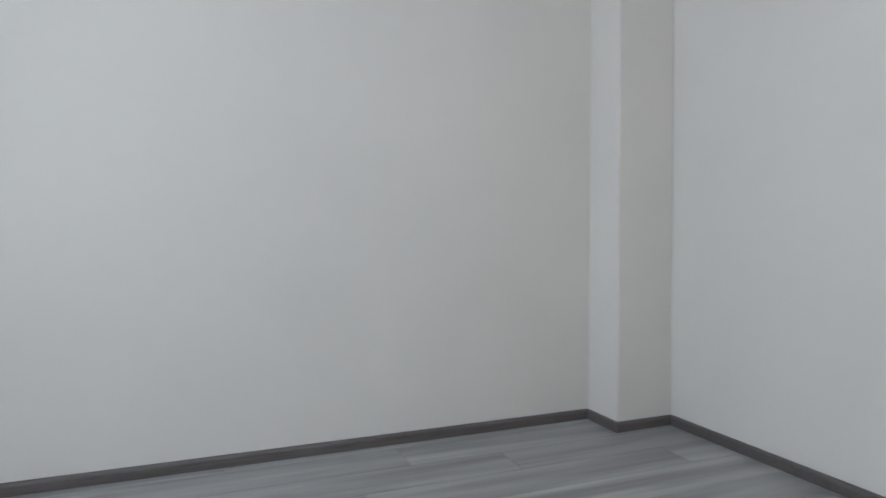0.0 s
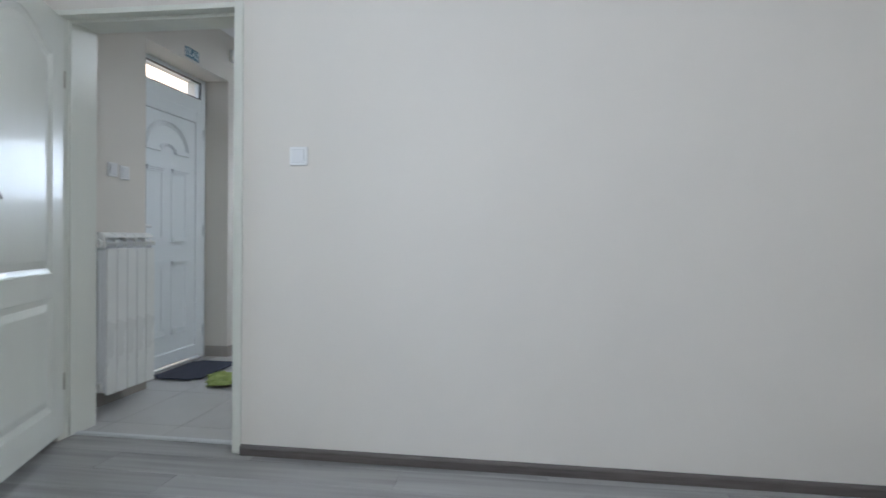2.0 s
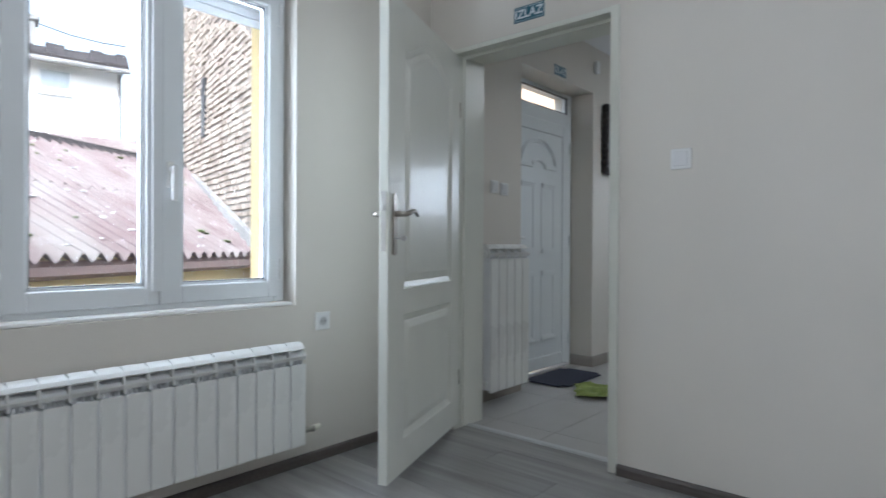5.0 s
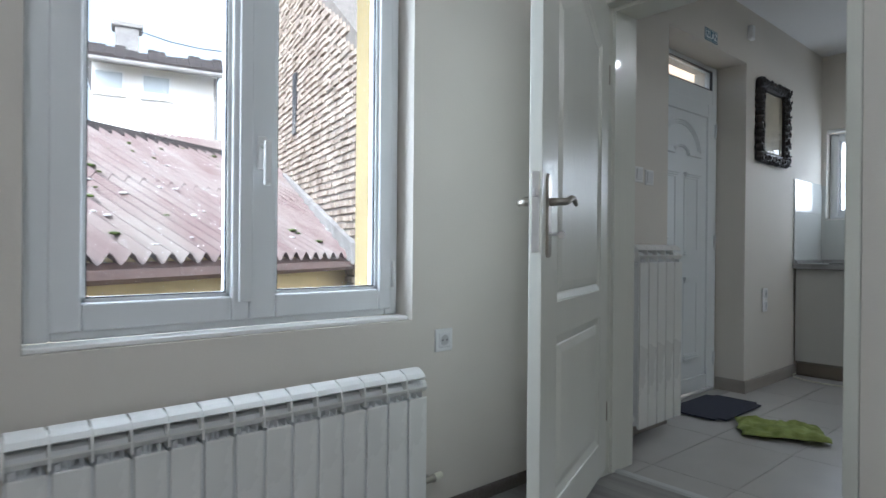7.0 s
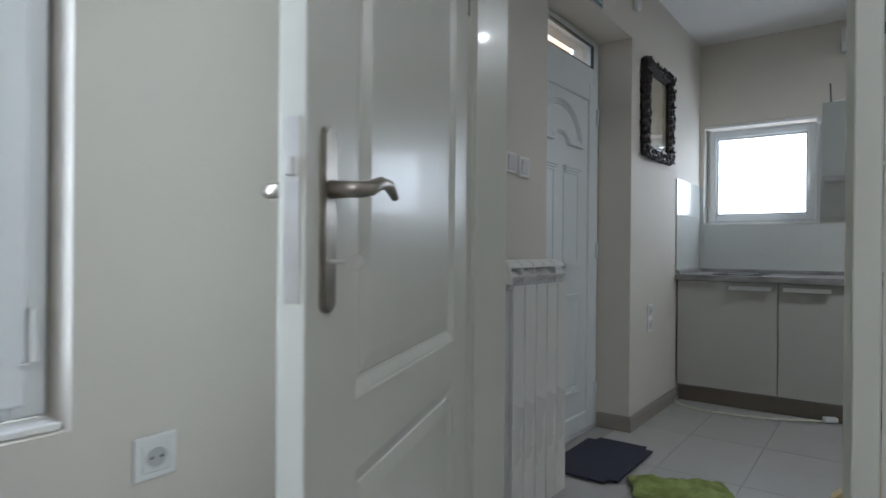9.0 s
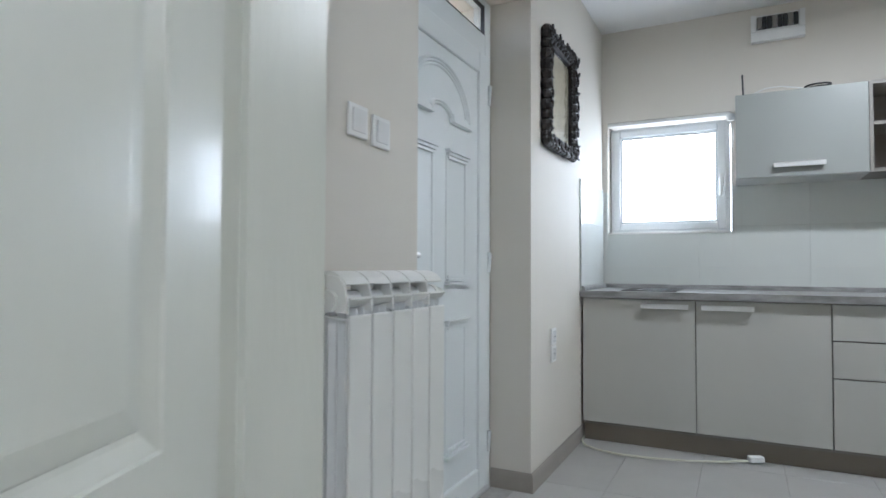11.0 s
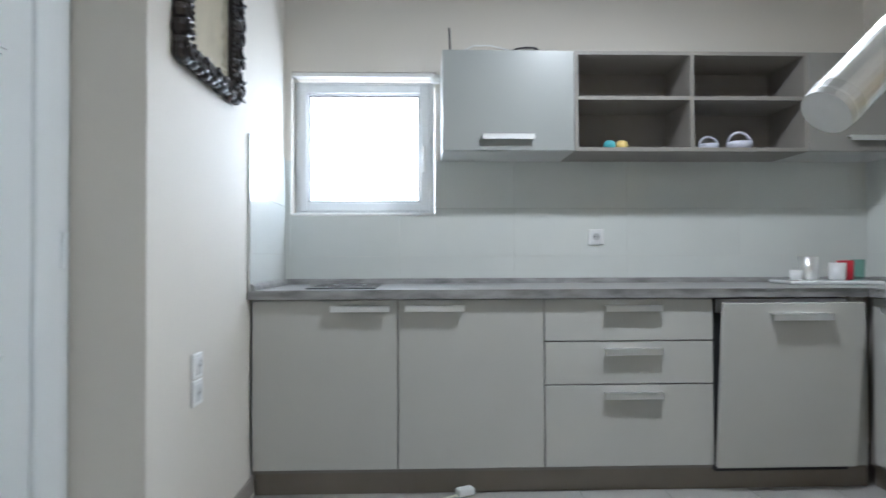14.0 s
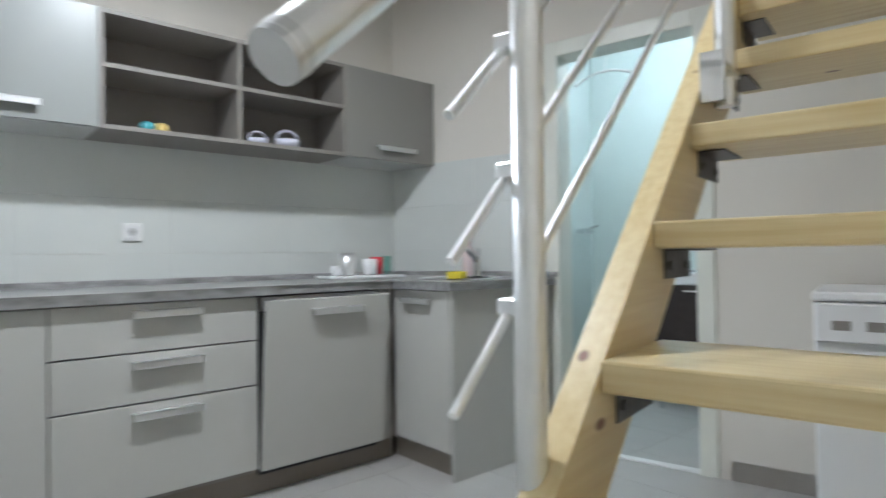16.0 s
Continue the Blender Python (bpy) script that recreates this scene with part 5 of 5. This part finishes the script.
part("flashing", prism([(-0.3, 0.80), (2.6, 1.78), (2.6, 1.98), (-0.3, 1.0)], "y", 0.0, 0.06), M_CEMENT, bh, "grey cement flashing")

wh = thing("white_house", pose(-14.76, 4.61, 0.98, 0, 0, 77), "white rendered house with a chimney and worn dark roof edge", "house")
part("wall", box(-1.25, 1.3, 0, 4, -4, 3.95), M_WHITEWALL, wh)
rnd = random.Random(5)
bm = bmesh.new()
x = -1.46
while x < 1.38:
    w_ = min(rnd.uniform(0.16, 0.26), 1.4 - x)
    h_ = 4.34 + rnd.uniform(-0.06, 0.05)
    prism([(-0.5, 4.02 + rnd.uniform(-0.02, 0.02)), (-0.02, h_), (-0.02, h_ - 0.14), (-0.5, 3.96)], "x", x, x + w_ - 0.004, bm)
    x += w_
rf = part("roof", bm, M_OLDTILE, wh, "worn dark brown roof tiles")
part("roof_slope", prism([(-0.02, 4.2), (2.0, 4.3), (4.2, 3.95), (4.2, 3.85), (-0.02, 3.95)], "x", -1.4, 1.36), M_CEMENT, wh)
part("fascia", prism([(-0.47, 3.86), (-0.43, 3.86), (-0.43, 4.0), (-0.47, 4.0)], "x", -1.46, 1.4), M_CEMENT, wh, "grey painted fascia board")
part("eave_gutter", tube([(-1.48, -0.5, 3.9), (1.42, -0.5, 3.88)], 0.055, 10), M_CEMENT, wh)
part("chimney", box(-0.82, -0.34, 0.3, 0.75, 4.1, 4.9), M_CEMENT, wh)
part("chimney_cap", box(-0.9, -0.26, 0.24, 0.81, 4.9, 5.02, 0.02), M_CEMENT, wh)
M_PANE = material("pale_curtained_pane", (0.45, 0.50, 0.54), 0.1)
for x in (-1.24, -0.3):
    w_ = part("window", box(x, x + 0.62, -0.03, 0.02, 3.28, 3.82), M_PVC, wh)
    part("window_pane", box(x + 0.05, x + 0.57, -0.04, -0.03, 3.42, 3.77), M_PANE, w_)
    part("window_sill", box(x - 0.03, x + 0.65, -0.09, -0.03, 3.25, 3.29), M_WHITEWALL, w_)
part("downpipe", tube([(1.26, -0.06, 3.9), (1.26, -0.06, -4)], 0.04, 8), M_CEMENT, wh)
part("phone_wire", tube([(-0.35, 0.3, 4.86), (0.3, 0.1, 4.66), (0.9, -0.1, 4.55), (1.35, -0.3, 4.5)], 0.012, 6), M_DARK, wh)

# courtyard behind the kitchen window
solid("courtyard_wall", box(-4.5, 2.0, 9.5, 9.7, -3.0, 0.6), M_WHITEWALL, I, "white rendered courtyard wall outside", "wall", kind="structure")
solid("ground", box(-4.5, 4.0, 6.72, 9.5, -3.2, -3.0), M_GROUND, I, "grey courtyard concrete", "ground", kind="structure")

# Glowing board added far off so the kitchen pane reads plain white.
M_WHITEGLOW = material("backdrop_white_glow", (0.8, 0.8, 0.8), 0.9, vary=0.0, emit=(0.97, 0.985, 1.0), strength=3.0)
solid("backdrop", box(-45, 45, 60, 60.5, -6, 40), M_WHITEGLOW, I, "glowing white board added behind the kitchen as bright distance", "sky", kind="structure")

# ---------------------------------------------------------------- floors, laid piece by piece
fl = solid("floor", box(-2.3, 2.7, -1.85, 2.97, -0.1, -0.004), M_GAP, I, "grey oak laminate floor", "floor", kind="structure")
rnd = random.Random(3)
PWD, PLN = 0.192, 1.285
cache = {}


def plank(l, w_):
    k = (round(l, 2), round(w_, 3))
    if k not in cache:
        cache[k] = finish("plank", box(-l / 2, l / 2, -w_ / 2, w_ / 2, -0.006, 0.0, 0.0012), M_LAM)
    return cache[k]


y = 2.97
row = 0
while y > -1.7:
    w_ = min(PWD, y + 1.7)
    x = WX - (0.12, 0.72, 0.33, 0.95, 0.55)[row % 5]
    while x < EX:
        a, b = max(x, WX), min(x + PLN, EX)
        if b - a > 0.03:
            o = new("plank", plank(b - a - 0.0008, w_ - 0.0008))
            o.parent = fl
            o.matrix_basis = pose((a + b) / 2, y - w_ / 2, 0)
        x += PLN
    y -= PWD
    row += 1

fh = solid("floor_hall", box(-2.4, 3.6, 2.97, 7.0, -0.1, -0.003), M_GROUT, I, "beige ceramic tile floor", "floor", kind="structure")
cache2 = {}
T, TY = 0.367, 0.62
xs = [-1.375 - T * 2 + T * k for k in range(14)]
ys = [4.40 - TY * 3 + TY * k for k in range(7)]
for xa in xs:
    for ya in ys:
        a, b, c, d = max(xa, LX - 0.2), xa + T, max(ya, 2.972), min(ya + TY, KY)
        if b - a < 0.03 or d - c < 0.03:
            continue
        k = (round(b - a, 3), round(d - c, 3))
        if k not in cache2:
            w_, h_ = (b - a) / 2 - 0.0015, (d - c) / 2 - 0.0015
            cache2[k] = finish("tile", box(-w_, w_, -h_, h_, -0.006, 0.0, 0.001), M_TILE)
        o = new("tile", cache2[k])
        o.parent = fh
        o.matrix_basis = pose((a + b) / 2, (c + d) / 2, 0)


def tiling(name, m, u0, u1, z0, z1, tw, th, hole, label):
    """Wall tiles in local x, z, standing 9 mm out of the wall along -y."""
    base = thing(name, m, label, "tiles", kind="structure")
    zt = z1
    meshes = {}
    while zt > z0 + 0.01:
        zb = max(z0, zt - th)
        u = u0
        while u < u1 - 0.005:
            e = min(u1, u + tw)
            cells = [(u, e, zb, zt)]
            if hole:
                out = []
                for (a, b, c, d) in cells:
                    h0, h1, g0, g1 = hole
                    if b <= h0 or a >= h1 or d <= g0 or c >= g1:
                        out.append((a, b, c, d))
                        continue
                    if a < h0:
                        out.append((a, h0, c, d))
                    if b > h1:
                        out.append((h1, b, c, d))
                    if c < g0:
                        out.append((max(a, h0), min(b, h1), c, g0))
                    if d > g1:
                        out.append((max(a, h0), min(b, h1), g1, d))
                cells = out
            for (a, b, c, d) in cells:
                if b - a < 0.008 or d - c < 0.008:
                    continue
                k = (round(b - a, 3), round(d - c, 3))
                if k not in meshes:
                    hw, hh = (b - a) / 2 - 0.0003, (d - c) / 2 - 0.0004
                    meshes[k] = finish("tile", box(-hw, hw, -0.010, -0.001, -hh, hh, 0.0006), M_WTILE)
                o = new("tile", meshes[k])
                o.parent = base
                o.matrix_basis = pose((a + b) / 2, 0, (c + d) / 2)
            u = e
        zt = zb
    return base


tiling("splashback", pose(0, KY, 0), -2.028, 1.075, 0.866, 1.508, 0.60, 0.25, (-1.994, -1.240, 1.220, 1.983), "pale glazed wall tiles behind the worktop")
tiling("splashback", pose(LX, 0, 0, 0, 0, 90), 5.745, KY - 0.012, 0.866, 1.518, 0.60, 0.25, None, "pale glazed wall tiles beside the worktop")
tiling("splashback", OBL, 0.0, 1.04, 0.866, 1.522, 0.60, 0.25, None, "pale glazed wall tiles beside the sink")
